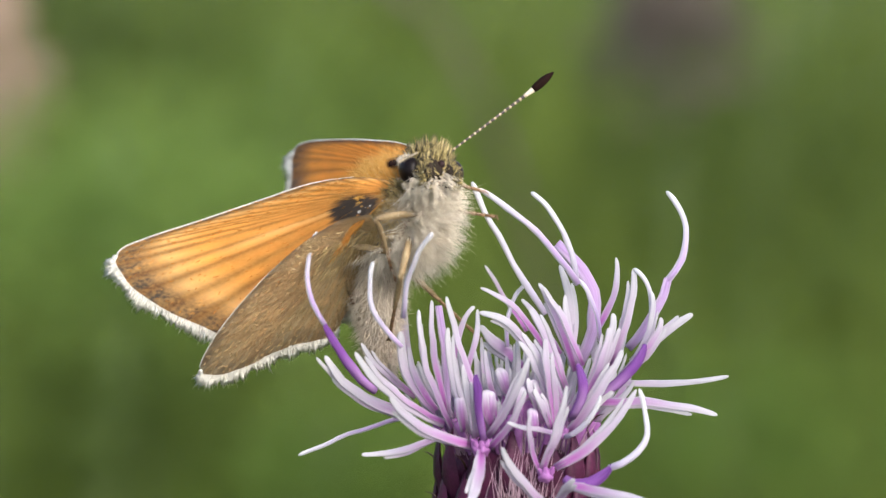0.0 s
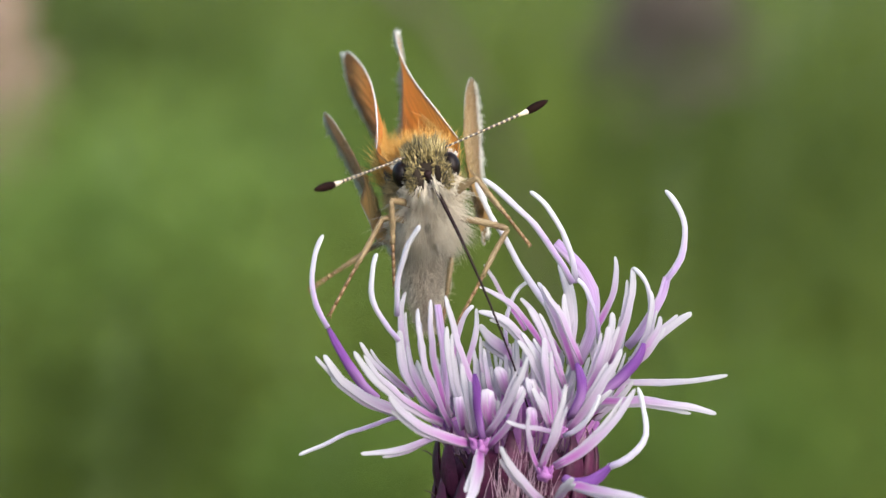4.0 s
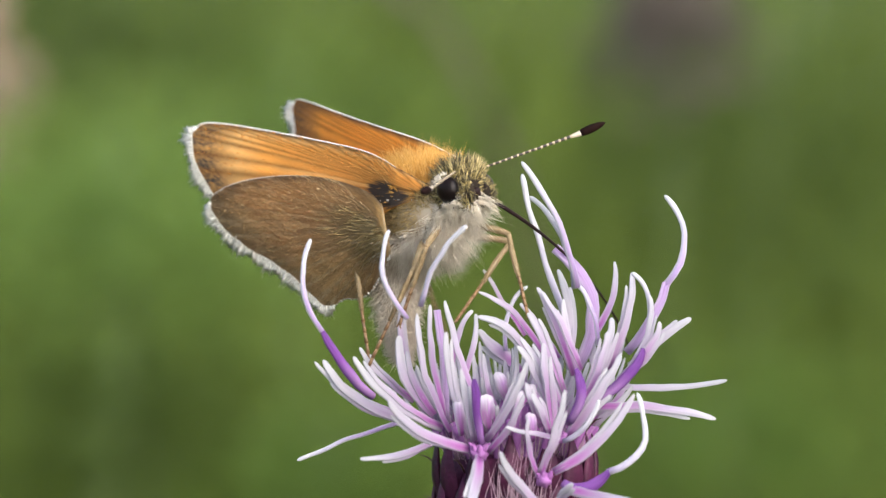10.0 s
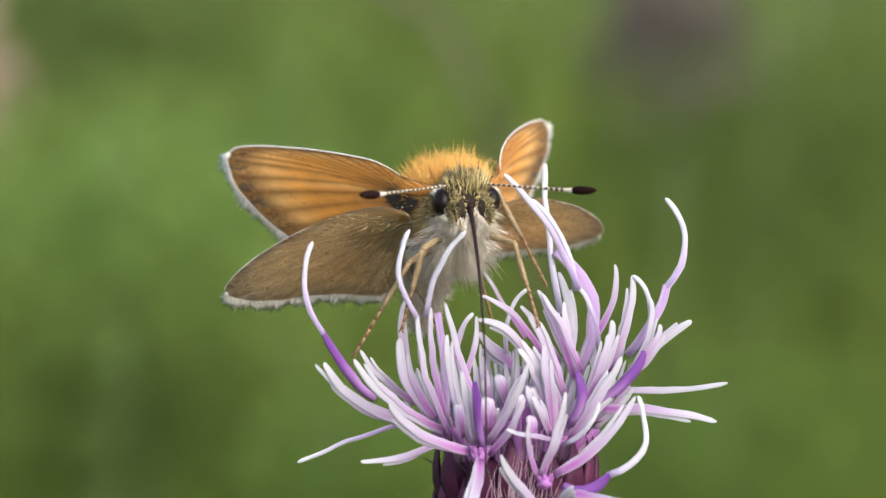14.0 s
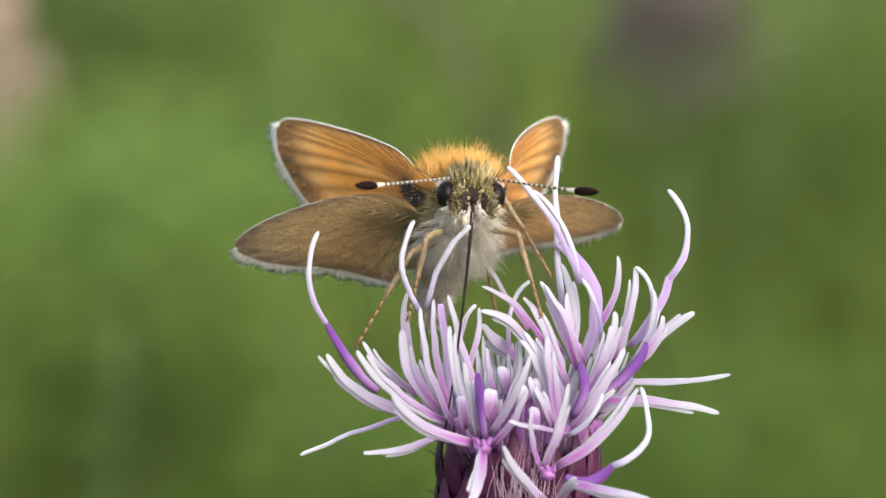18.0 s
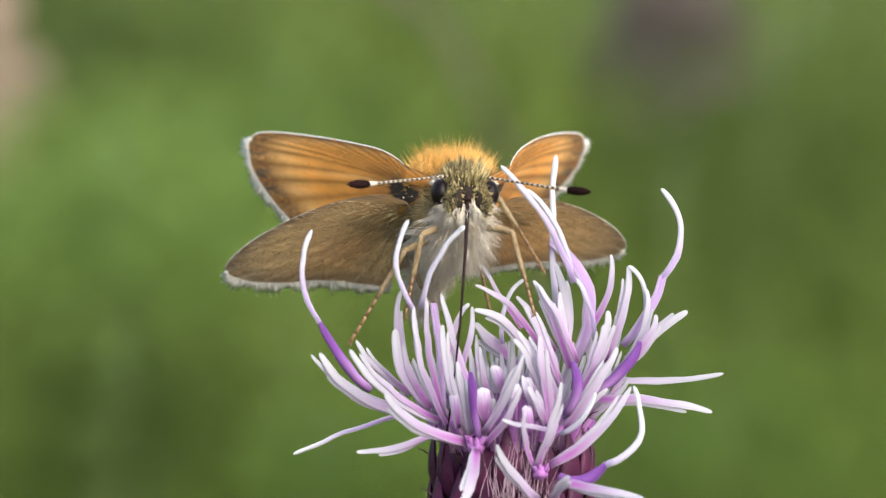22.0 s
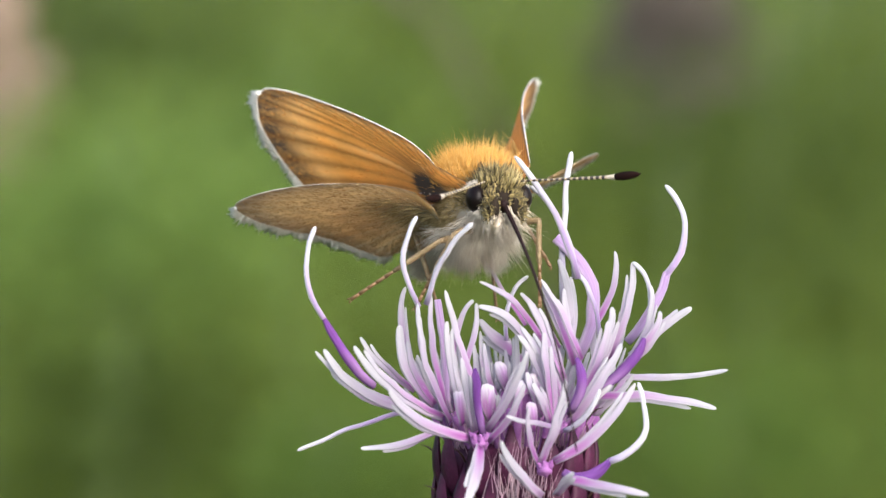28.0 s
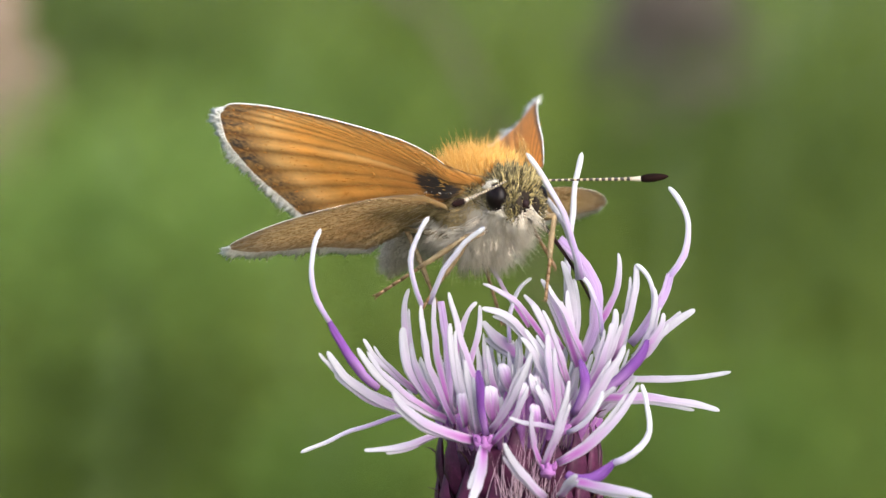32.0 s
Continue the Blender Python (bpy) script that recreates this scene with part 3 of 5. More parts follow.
def build_flower():
    head = new("thistle_flower")
    head.matrix_basis = VIEW.copy()
    tagged(head, "lilac and white creeping thistle flower on a green stem", "flower")
    rng = random.Random(11)
    # involucre: an egg of dark bracts under the florets
    cx, cy, top = 3.6, 1.2, -9.6
    barrel = [(0.0, 2.1), (-0.3, 3.0), (-1.0, 3.35), (-2.4, 3.55), (-4.5, 3.8), (-7.5, 3.8), (-10.0, 3.2), (-12.0, 2.0), (-13.2, 1.0)]
    v, f, u = tube([(cx, cy, top + z) for z, r in barrel], [r for z, r in barrel], 28)
    part("involucre", mesh_of("involucre", v, f, BRACT), head, "dark purple scaly involucre")
    for ring in range(7):
        zz = top - 0.2 - ring * 1.9
        rad = 3.48 + 0.06 * ring - 0.012 * ring ** 3
        for i in range(15):
            a = 2 * math.pi * (i + 0.5 * (ring % 2)) / 15 + rng.gauss(0, 0.05)
            out = Vector((math.cos(a), math.sin(a), 0))
            base = Vector((cx, cy, zz - 2.6)) + out * (rad * 0.98)
            tip = Vector((cx, cy, zz + 1.2)) + out * (rad + 0.22)
            v, f, u = tube(bend(base, (base + tip) / 2 + out * 0.35, tip, 6), [0.35, 0.7, 0.78, 0.6, 0.3, 0.06], 6, 0.3, out)
            br = part("bract", mesh_of("bract", v, f, BRACT), head)
            if (i + ring) % 2 == 0:
                v, f, u = tube(bend(tip, tip + out * 0.4 + Vector((0, 0, 0.5)), tip + out * 0.9 + Vector((0, 0, 0.7)), 4), [0.07, 0.06, 0.04, 0.01], 5)
                part("spine", mesh_of("spine", v, f, SPINE), br, "dark sharp spine")
    # pappus: brown silk between the florets
    roots, ways, lengths = [], [], []
    for _ in range(500):
        a, r = rng.uniform(0, 2 * math.pi), 2.9 * math.sqrt(rng.random())
        roots.append((cx + r * math.cos(a), cy + r * math.sin(a), top - 1.2))
        ways.append((0.12 * r * math.cos(a) + rng.gauss(0, 0.06), 0.12 * r * math.sin(a) + rng.gauss(0, 0.06), 1))
        lengths.append(rng.uniform(1.8, 3.2))
    # a loose tuft of it stands out between the front florets
    for _ in range(120):
        roots.append((cx + rng.gauss(0.1, 0.75), cy - 3.7 + rng.gauss(0, 0.25), top - 3.9))
        ways.append((rng.gauss(0, 0.12), -0.1, 1))
        lengths.append(rng.uniform(2.4, 4.2))
    v, f = hairs(roots, ways, lengths, 0.035, (0, 0, 0), 3)
    part("pappus", mesh_of("pappus", v, f, PAPPUS), head, "brown silky pappus hairs")
    # floret tubes rise from the involucre to the throats
    for i in range(46):
        a, r = i * 2.399963, 3.3 * math.sqrt((i + 0.5) / 46)
        p0 = Vector((cx + r * 0.8 * math.cos(a), cy + r * 0.8 * math.sin(a), top - 1.5))
        p1 = p0 + Vector((0.5 * r * math.cos(a), 0.5 * r * math.sin(a), 2.6 + 1.3 * (1 - r / 3.3)))
        strand("floret_tube", head, p0, (p0 + p1) / 2, p1, 0.42, CORE, lambda t: 0.7 + 0.45 * t, 1.0, sides=6, n=4)
        # short inner lobes round each throat
        if p1.y > -0.5:
            for k in range(4):
                b = a + k * 1.57 + rng.uniform(-0.3, 0.3)
                tip = p1 + Vector((0.8 * math.cos(b) + 0.42 * r * math.cos(a), 0.8 * math.sin(b) + 0.42 * r * math.sin(a), rng.uniform(1.2, 3.4)))
                lobe(head, p1, (p1 + tip) / 2 + Vector((0.25 * math.cos(b), 0.25 * math.sin(b), -0.1)), tip, rng.uniform(0.26, 0.40))
    throat(head, 1.80, -3.3, -9.45, 0.44, 1)
    throat(head, 4.85, -4.4, -10.65, 0.38, 2)
    throat(head, 5.60, -3.0, -8.75, 0.34, 3)
    # the large outer florets
    FLEX["arc"] = style(head, (-5.54, -3.2, -3.52), (-6.37, -3.4, -1.37), (-5.90, -3.0, 0.89), 0.30)
    FLEX["arc_tube"] = anther(head, (-3.23, -1.5, -6.76), (-4.48, -2.6, -5.37), (-5.57, -3.2, -3.42), 0.48)
    lobe(head, (-1.60, -1.5, -8.07), (-4.09, -3.0, -6.76), (-5.60, -4.0, -5.01), 0.66)
    lobe(head, (-2.29, -1.2, -7.59), (-4.63, -3.0, -6.44), (-5.99, -4.2, -5.08), 0.36)
    lobe(head, (0.03, -1.5, -8.34), (-2.53, -3.3, -6.83), (-4.16, -4.5, -4.83), 0.63)
    lobe(head, (-1.35, 0.5, -7.12), (-2.78, -0.8, -5.97), (-3.94, -1.5, -4.48), 0.44)
    lobe(head, (1.45, -3.0, -9.32), (-0.96, -5.0, -8.35), (-2.48, -6.5, -6.83), 0.66)
    FLEX["low"] = style(head, (-2.04, 1.0, -8.27), (-4.70, -0.3, -9.05), (-7.00, -1.0, -9.94), 0.25)
    lobe(head, (0.03, -1.5, -8.88), (-2.12, -3.3, -9.54), (-3.84, -4.5, -9.66), 0.44)
    lobe(head, (-1.16, 1.5, -6.88), (-1.99, 1.5, -4.12), (-1.77, 1.5, -2.10), 0.49)
    lobe(head, (-0.38, -1.0, -7.74), (-1.74, -1.8, -5.80), (-2.03, -2.0, -3.90), 0.77)
    FLEX["perch"] = style(head, (-1.19, -2.6, -2.94), (-2.00, -3.2, -0.70), (-1.43, -3.2, 1.37), 0.29)
    FLEX["lean"] = style(head, (-0.86, -2.6, -2.81), (-0.09, -3.5, -0.60), (1.23, -4.2, 1.10), 0.29)
    lobe(head, (0.43, -2.0, -8.50), (-0.76, -2.7, -5.64), (-1.16, -2.8, -2.83), 0.41)
    lobe(head, (0.16, -1.0, -7.87), (-0.43, -1.4, -4.86), (-0.54, -1.2, -2.42), 0.41)
    sheath(head, (0.22, -0.5, -8.03), (0.11, -0.8, -5.43), (-0.22, -0.5, -2.70), 0.44)
    lobe(head, (1.65, -2.2, -7.01), (0.75, -2.9, -4.42), (0.16, -3.0, -2.21), 0.41)
    lobe(head, (1.38, -2.6, -8.74), (0.43, -3.4, -5.88), (0.24, -3.6, -3.68), 0.52)
    lobe(head, (0.44, -1.0, -5.69), (0.92, -1.6, -3.64), (1.52, -1.5, -2.72), 0.36)
    lobe(head, (1.03, -1.6, -6.22), (1.51, -2.2, -4.44), (1.65, -2.2, -2.84), 0.38)
    lobe(head, (1.56, -3.2, -8.90), (1.18, -4.2, -7.06), (0.91, -4.6, -5.39), 0.55)
    anther(head, (1.93, -3.5, -8.97), (1.65, -4.5, -7.23), (1.54, -5.0, -5.88), 0.42)
    lobe(head, (2.21, -3.0, -8.19), (1.99, -3.6, -7.35), (2.04, -3.6, -6.68), 0.60)
    lobe(head, (2.72, -2.8, -8.20), (2.47, -3.3, -7.50), (2.39, -3.2, -6.97), 0.49)
    lobe(head, (2.10, -3.4, -8.89), (3.31, -4.5, -6.91), (4.02, -5.0, -5.08), 0.52)
    lobe(head, (1.82, -3.8, -9.62), (1.61, -6.2, -10.81), (1.10, -8.0, -12.13), 0.74)
    lobe(head, (2.20, -3.5, -9.42), (3.23, -4.6, -8.11), (3.88, -5.2, -6.57), 0.41)
    lobe(head, (4.86, -0.5, -4.67), (3.48, -1.3, -2.83), (1.79, -1.5, -1.82), 0.36)
    lobe(head, (4.66, -1.0, -5.28), (3.28, -2.0, -3.63), (1.73, -2.4, -3.00), 0.55)
    lobe(head, (3.91, 2.0, -5.79), (2.79, 1.8, -4.81), (1.82, 1.5, -3.70), 0.82)
    bud(head, (3.25, -0.5, -6.94), (2.97, -1.1, -6.29), (2.72, -1.0, -5.75), 0.60)
    lobe(head, (5.47, -3.8, -8.71), (4.15, -5.0, -8.41), (3.00, -5.6, -8.09), 0.33)
    lobe(head, (4.59, -4.5, -10.44), (4.09, -5.5, -8.86), (4.10, -6.0, -7.73), 0.33)
    lobe(head, (4.75, -4.5, -11.93), (3.46, -6.0, -10.55), (2.74, -7.0, -9.18), 0.58)
    lobe(head, (4.64, -4.5, -10.44), (5.34, -5.5, -8.47), (5.80, -5.8, -6.33), 0.49)
    lobe(head, (5.32, -4.2, -10.29), (7.41, -4.6, -8.91), (9.13, -4.5, -6.59), 0.60)
    style(head, (7.83, -4.8, -10.29), (9.48, -4.8, -9.03), (9.27, -4.3, -6.55), 0.33)
    anther(head, (5.76, -4.6, -10.80), (6.87, -5.0, -10.99), (7.99, -4.8, -10.15), 0.52)
    lobe(head, (5.76, -4.6, -11.07), (7.35, -6.1, -11.29), (9.63, -7.0, -11.70), 0.60)
    lobe(head, (5.35, -5.0, -11.82), (5.71, -6.0, -11.21), (6.15, -6.5, -10.68), 0.52)
    lobe(head, (8.10, 1.0, -6.36), (10.90, 0.8, -6.52), (13.90, 0.5, -6.13), 0.41)
    lobe(head, (7.21, -0.5, -7.40), (10.36, -1.3, -7.37), (13.20, -1.5, -7.93), 0.60)
    style(head, (10.76, -0.5, -1.61), (11.84, 0.0, 0.71), (10.85, 0.5, 2.86), 0.36)
    sheath(head, (8.96, -0.5, -4.75), (10.25, -0.8, -2.97), (10.87, -0.5, -1.39), 0.49)
    lobe(head, (9.12, -0.5, -5.44), (10.84, -1.1, -3.92), (12.04, -1.0, -3.08), 0.55)
    anther(head, (7.31, -2.6, -7.04), (8.90, -3.2, -5.76), (9.60, -3.2, -4.49), 0.50)
    lobe(head, (8.51, -1.8, -6.07), (10.02, -2.4, -4.43), (10.43, -2.4, -3.22), 0.55)
    lobe(head, (8.06, -1.0, -5.56), (8.99, -1.6, -2.82), (9.15, -1.5, -0.90), 0.58)
    style(head, (9.96, -1.2, -4.60), (9.93, -1.7, -2.14), (9.15, -1.5, -0.90), 0.30)
    lobe(head, (8.80, -1.5, -5.81), (9.92, -1.9, -3.77), (10.01, -1.8, -1.98), 0.44)
    lobe(head, (7.11, 1.0, -4.38), (8.29, 1.0, -2.31), (8.43, 1.0, -0.36), 0.41)
    lobe(head, (6.95, -1.5, -6.63), (7.96, -2.0, -4.58), (8.15, -2.0, -3.03), 0.60)
    lobe(head, (6.10, -2.5, -8.21), (7.42, -3.2, -5.62), (7.90, -3.4, -3.68), 0.60)
    FLEX["reach"] = style(head, (6.50, -0.5, -1.67), (5.05, -1.6, 1.38), (2.95, -2.0, 3.90), 0.36)
    style(head, (6.45, -0.3, -1.61), (5.75, -1.1, 0.98), (4.24, -1.2, 2.78), 0.34)
    style(head, (7.62, 0.0, -4.41), (7.27, -0.4, -2.57), (6.45, -0.3, -1.39), 0.27)
    FLEX["back"] = style(head, (5.54, 1.2, -3.28), (5.47, 1.5, 0.58), (5.73, 1.8, 4.12), 0.36)
    sheath(head, (6.55, 0.8, -5.61), (7.38, 1.0, -2.45), (5.54, 1.2, 0.30), 0.71)
    lobe(head, (6.25, 0.2, -5.60), (6.15, 0.3, -2.72), (5.66, 0.5, -0.74), 0.58)
    lobe(head, (6.38, -0.8, -5.84), (5.46, -1.4, -3.23), (4.59, -1.5, -1.60), 0.49)
    lobe(head, (6.75, -1.2, -5.55), (5.72, -1.7, -3.23), (4.80, -1.6, -1.76), 0.38)
    lobe(head, (5.92, -1.5, -6.63), (4.90, -2.2, -4.16), (4.13, -2.4, -2.81), 0.55)
    lobe(head, (5.71, 0.5, -5.06), (4.56, 0.3, -3.27), (3.81, 0.2, -2.39), 0.38)
    lobe(head, (5.89, -2.4, -7.67), (4.78, -3.3, -5.48), (3.76, -3.6, -3.97), 0.55)
    lobe(head, (5.51, -2.6, -8.20), (4.51, -3.6, -5.74), (3.59, -4.0, -4.34), 0.52)
    lobe(head, (5.44, -3.0, -8.72), (4.99, -3.8, -6.00), (4.85, -4.0, -4.20), 0.60)
    anther(head, (6.12, -3.4, -7.95), (6.58, -4.2, -6.70), (6.36, -4.4, -5.40), 0.50)
    lobe(head, (5.95, -3.0, -8.72), (7.46, -3.6, -6.68), (8.53, -3.6, -4.75), 0.63)
    lobe(head, (4.80, -2.8, -8.20), (4.32, -3.5, -7.09), (4.03, -3.6, -6.09), 0.49)
    lobe(head, (5.14, -3.2, -8.45), (4.66, -3.9, -7.34), (4.28, -4.0, -6.61), 0.49)
    style(head, (5.79, -3.8, -8.87), (6.89, -4.5, -8.11), (7.44, -4.6, -6.86), 0.25)
    lobe(head, (6.37, -2.6, -7.94), (7.29, -3.1, -7.37), (8.11, -3.0, -6.70), 0.47)
    style(head, (3.15, 1.5, -4.73), (3.35, 1.8, -2.74), (4.24, 2.0, -1.58), 0.25)
    lobe(head, (4.10, 2.0, -3.99), (3.00, 2.2, -2.19), (2.06, 2.5, -0.75), 0.30)
    lobe(head, (6.99, -0.5, -6.80), (6.16, -0.8, -4.34), (5.90, -0.5, -2.16), 0.55)
    lobe(head, (8.00, 0.5, -6.57), (8.54, 0.5, -4.64), (8.68, 0.5, -3.27), 0.49)
    lobe(head, (7.60, 1.0, -6.03), (7.27, 1.0, -4.38), (7.33, 1.0, -3.28), 0.44)
    lobe(head, (-0.66, 1.0, -7.14), (-0.99, 1.0, -4.93), (-1.07, 1.0, -3.55), 0.38)
    lobe(head, (0.85, 0.5, -7.12), (0.66, 0.5, -5.74), (0.52, 0.5, -4.64), 0.38)
    lobe(head, (3.16, -1.0, -8.14), (3.56, -1.6, -6.76), (3.83, -1.5, -5.68), 0.44)
    bud(head, (2.26, -2.8, -8.38), (2.15, -3.3, -7.37), (2.23, -3.2, -6.70), 0.66)
    bud(head, (4.80, -2.6, -7.58), (4.41, -3.2, -6.75), (4.14, -3.2, -6.21), 0.66)
    bud(head, (4.33, -3.2, -8.90), (4.24, -3.7, -8.15), (4.24, -3.6, -7.54), 0.55)
    bud(head, (3.34, -3.2, -8.58), (3.59, -3.8, -7.34), (3.83, -3.8, -6.51), 0.36)
    bud(head, (0.97, -2.6, -8.61), (0.81, -3.1, -7.72), (0.75, -3.0, -6.97), 0.49)
    bud(head, (3.17, -0.6, -7.07), (2.89, -1.1, -6.37), (2.67, -1.0, -5.69), 0.60)
    # stem down to the soil
    down = VIEW.to_3x3().inverted() @ Vector((0, 0, -1))
    s0 = Vector((cx, cy, top - 12.5))
    foot = (VIEW @ (s0 * MM)).z / MM + 8
    pts = [s0 + down * (foot * i / 12) + Vector((5 * math.sin(i * 0.6), 4 * math.sin(i * 0.45), 0)) * (i / 12) for i in range(13)]
    v, f, u = tube(pts, [1.1 + 0.12 * i for i in range(13)], 9)
    part("stem", mesh_of("stem", v, f, STEM), head, "green thistle stem")
    return head


# ---- the butterfly ----
FORE_HINGE, HIND_HINGE = Vector((1.5, 2.3, 0.8)), Vector((-0.4, 2.6, 0.4))
ANTENNA_ROOT, TONGUE_ROOT = Vector((3.6, 0.75, 1.0)), Vector((3.85, 0, -0.12))
WAIST, NECK = Vector((-1.9, 0, 0.1)), Vector((2.1, 0, 0.1))
JOINTS, JOINT = 20, 0.67
HIPS = {"front": Vector((1.7, 0.7, -1.2)), "mid": Vector((0.5, 0.9, -1.5)), "hind": Vector((-0.8, 0.9, -1.5))}
POLES = {"midR": (1.0, 0.45, 0.1), "front": (0.7, 0.3, 0.35), "mid": (0.2, 0.8, 0.7), "hind": (-0.7, 0.25, 0.35)}
BONES = {"front": (2.6, 4.0), "mid": (3.0, 5.2), "hind": (3.2, 5.6)}


def spline(points, n):
    """An open smooth curve through the points."""
    P = [Vector((*p, 0)) for p in points]
    P = [P[0] * 2 - P[1], *P, P[-1] * 2 - P[-2]]
    out, segs = [], len(P) - 3
    for j in range(n):
        x = j / (n - 1) * segs
        i = min(segs - 1, int(x))
        t = x - i
        a, b, c, d = P[i:i + 4]
        out.append(0.5 * (2 * b + (c - a) * t + (2 * a - 5 * b + 4 * c - d) * t * t + (3 * b - a - 3 * c + d) * t ** 3))
    return out


def build_wing(name, bfly, edge, side, hinge, under, upper, camber, fringe_from, fringe_to, label):
    """A wing as two skins that meet in a thin rim. edge: (forward, outward) places from the root along costa, apex and margin."""
    rim = spline(edge, 64)
    for i, p in enumerate(rim):
        if fringe_from < i / 63 < fringe_to:
            p.x += 0.05 * math.sin(i * 1.3)
            p.y += 0.05 * math.sin(i * 1.3 + 0.6)
    rows = 22
    root = Vector((edge[0][0] * 0.4 + edge[-1][0] * 0.6, min(0.0, edge[0][1] * 0.9), 0))
    reach = max(p.y for p in rim)

    def lift(p):
        s = p.y / reach
        fold = 0.05 * math.sin(5.5 * math.atan2(p.x + 2.0, p.y + 0.6) + 1.0) * s
        # the rear of the forewing rises over the hindwing, which lies a little lower
        fold += 0.2 * max(0, -p.x - 1.4) if name == "forewing" else -0.3 * min(1, 2.5 * s)
        if name == "forewing":
            # towards the apex the wing is twisted and droops
            fold += 0.3 * p.x * max(0, min(1, (s - 0.35) / 0.65)) - 0.4 * max(0, min(1, (s - 0.6) / 0.4)) ** 2
        # the root runs in to the thorax; the wing rises from the hinge to an elbow and runs flatter from there
        inward = 0.8 * max(0, 0.8 - p.y) ** 1.1 if name == "forewing" else 0.7 * min(0, p.y)
        return camber * 0.8 * math.sin(math.pi * max(0, min(1, s)) ** 0.72) - 0.13 * s * s * (1 + 0.15 * p.x) + fold + inward
    verts, faces, uvs, slots = [], [], [], []
    for skin in (0, 1):
        for j in range(rows + 1):
            r = (j / rows) ** 0.8
            for i, e in enumerate(rim):
                p = root + (e - root) * r
                thick = 0.035 * (1 - 0.9 * r ** 6) * (1 if skin else -1)
                verts.append((p.x, side * p.y, lift(p) + thick))
                uvs.append((i / 63, r))
    per = (rows + 1) * 64
    for skin in (0, 1):
        for j in range(rows):
            for i in range(63):
                a = skin * per + j * 64 + i
                q = (a, a + 1, a + 65, a + 64)
                faces.append(q if (skin == 1) == (side > 0) else q[::-1])
                slots.append(skin)
    w = part(name, mesh_of(name, verts, faces, [under, upper], uvs, slots), bfly, label)
    w.matrix_basis = Matrix.Translation((hinge.x * MM, side * hinge.y * MM, hinge.z * MM))
    # fringe along the outer margin, and a pale rim on the costa
    rng = random.Random(len(name) + int(side) + int(reach * 10))
    roots, ways, lengths = [], [], []
    for i in range(63):
        t0 = i / 63
        out_here = fringe_from <= t0 <= fringe_to
        steps = 62 if out_here else (0 if t0 < fringe_from else 5)
        for _ in range(steps):
            t = rng.random()
            e = rim[i] * (1 - t) + rim[i + 1] * t
            d = (rim[i + 1] - rim[i]).normalized()
            o = Vector((d.y, -d.x, 0))
            if o.dot(e - root) < 0:
                o = -o
            skew = rng.gauss(0, 0.22)
            roots.append((e.x - o.x * 0.05, side * (e.y - o.y * 0.05), lift(e) + rng.uniform(-0.05, 0.05)))
            if name == "hindwing" and t0 < fringe_from:
                skew = 1.9 + rng.gauss(0, 0.5)
            ways.append((o.x + d.x * skew, side * (o.y + d.y * skew), rng.gauss(0, 0.18)))
            ease = min(1, (t0 - fringe_from) / 0.05 + 0.3, (fringe_to - t0) / 0.05 + 0.3) if out_here else 0
            lengths.append(((0.58 if name == "forewing" else 0.66) * ease * (0.90 + 0.22 * math.sin(i * 1.3) + 0.2 * noise.noise((i * 0.7, reach, 0))) + (0 if out_here else 0.12)) * rng.uniform(0.6, 1.2))
    v, f = hairs(roots, ways, lengths, 0.055, (0, 0, 0), 7)
    part("fringe", mesh_of("fringe", v, f, FRINGE), w, "cream white hair fringe")
    first, last = (5 if name == "forewing" else 9), int(63 * fringe_from) + 2
    wide = 0.038 if name == "forewing" else 0.017
    rimv, rimf, u = tube([(p.x, side * p.y, lift(p)) for p in rim[first:last]], [wide * min(1, 0.3 + 0.12 * i) for i in range(last - first)], 6)
    part("costa", mesh_of("costa", rimv, rimf, FRINGE), w, "pale leading edge vein")
    # soft hair at the root
    roots, ways, lengths = [], [], []
    for _ in range(420):
        k, r = rng.randrange(12, 60), rng.uniform(0.04, 0.42) ** 1.1
        e = root + (rim[k] - root) * r
        d = (rim[k] - root).normalized()
        up = 1 if name == "forewing" or rng.random() < 0.5 else -1
        roots.append((e.x, side * e.y, lift(e) + 0.03 * up)), ways.append((d.x + rng.gauss(0, 0.15), side * d.y, up * 0.22)), lengths.append(rng.uniform(0.5, 1.2))
    v, f = hairs(roots, ways, lengths, 0.022, (0, 0, 0), 8)
    part("wing_hair", mesh_of("wing_hair", v, f, FUR_SIDE if name == "hindwing" else FUR_ORANGE), w)
    # lying scale hairs on the underside
    roots, ways, lengths = [], [], []
    for _ in range(2000 if name == "hindwing" else 700):
        k, r = rng.uniform(6, 58), math.sqrt(rng.uniform(0.02, 0.95))
        if name == "forewing" and r < 0.36:
            continue
        i = int(k)
        q = rim[i] + (rim[i + 1] - rim[i]) * (k - i)
        e = root + (q - root) * r
        d = (q - root).normalized()
        roots.append((e.x, side * e.y, lift(e) - 0.045)), ways.append((d.x + rng.gauss(0, 0.12), side * (d.y + rng.gauss(0, 0.12)), -0.03)), lengths.append(rng.uniform(0.12, 0.34))
    v, f = hairs(roots, ways, lengths, 0.02, (0, 0, 0), 9)
    part("scale_layer", mesh_of("scale_layer", v, f, SCALE_BUFF if name == "hindwing" else SCALE_ORANGE), w)
    return w


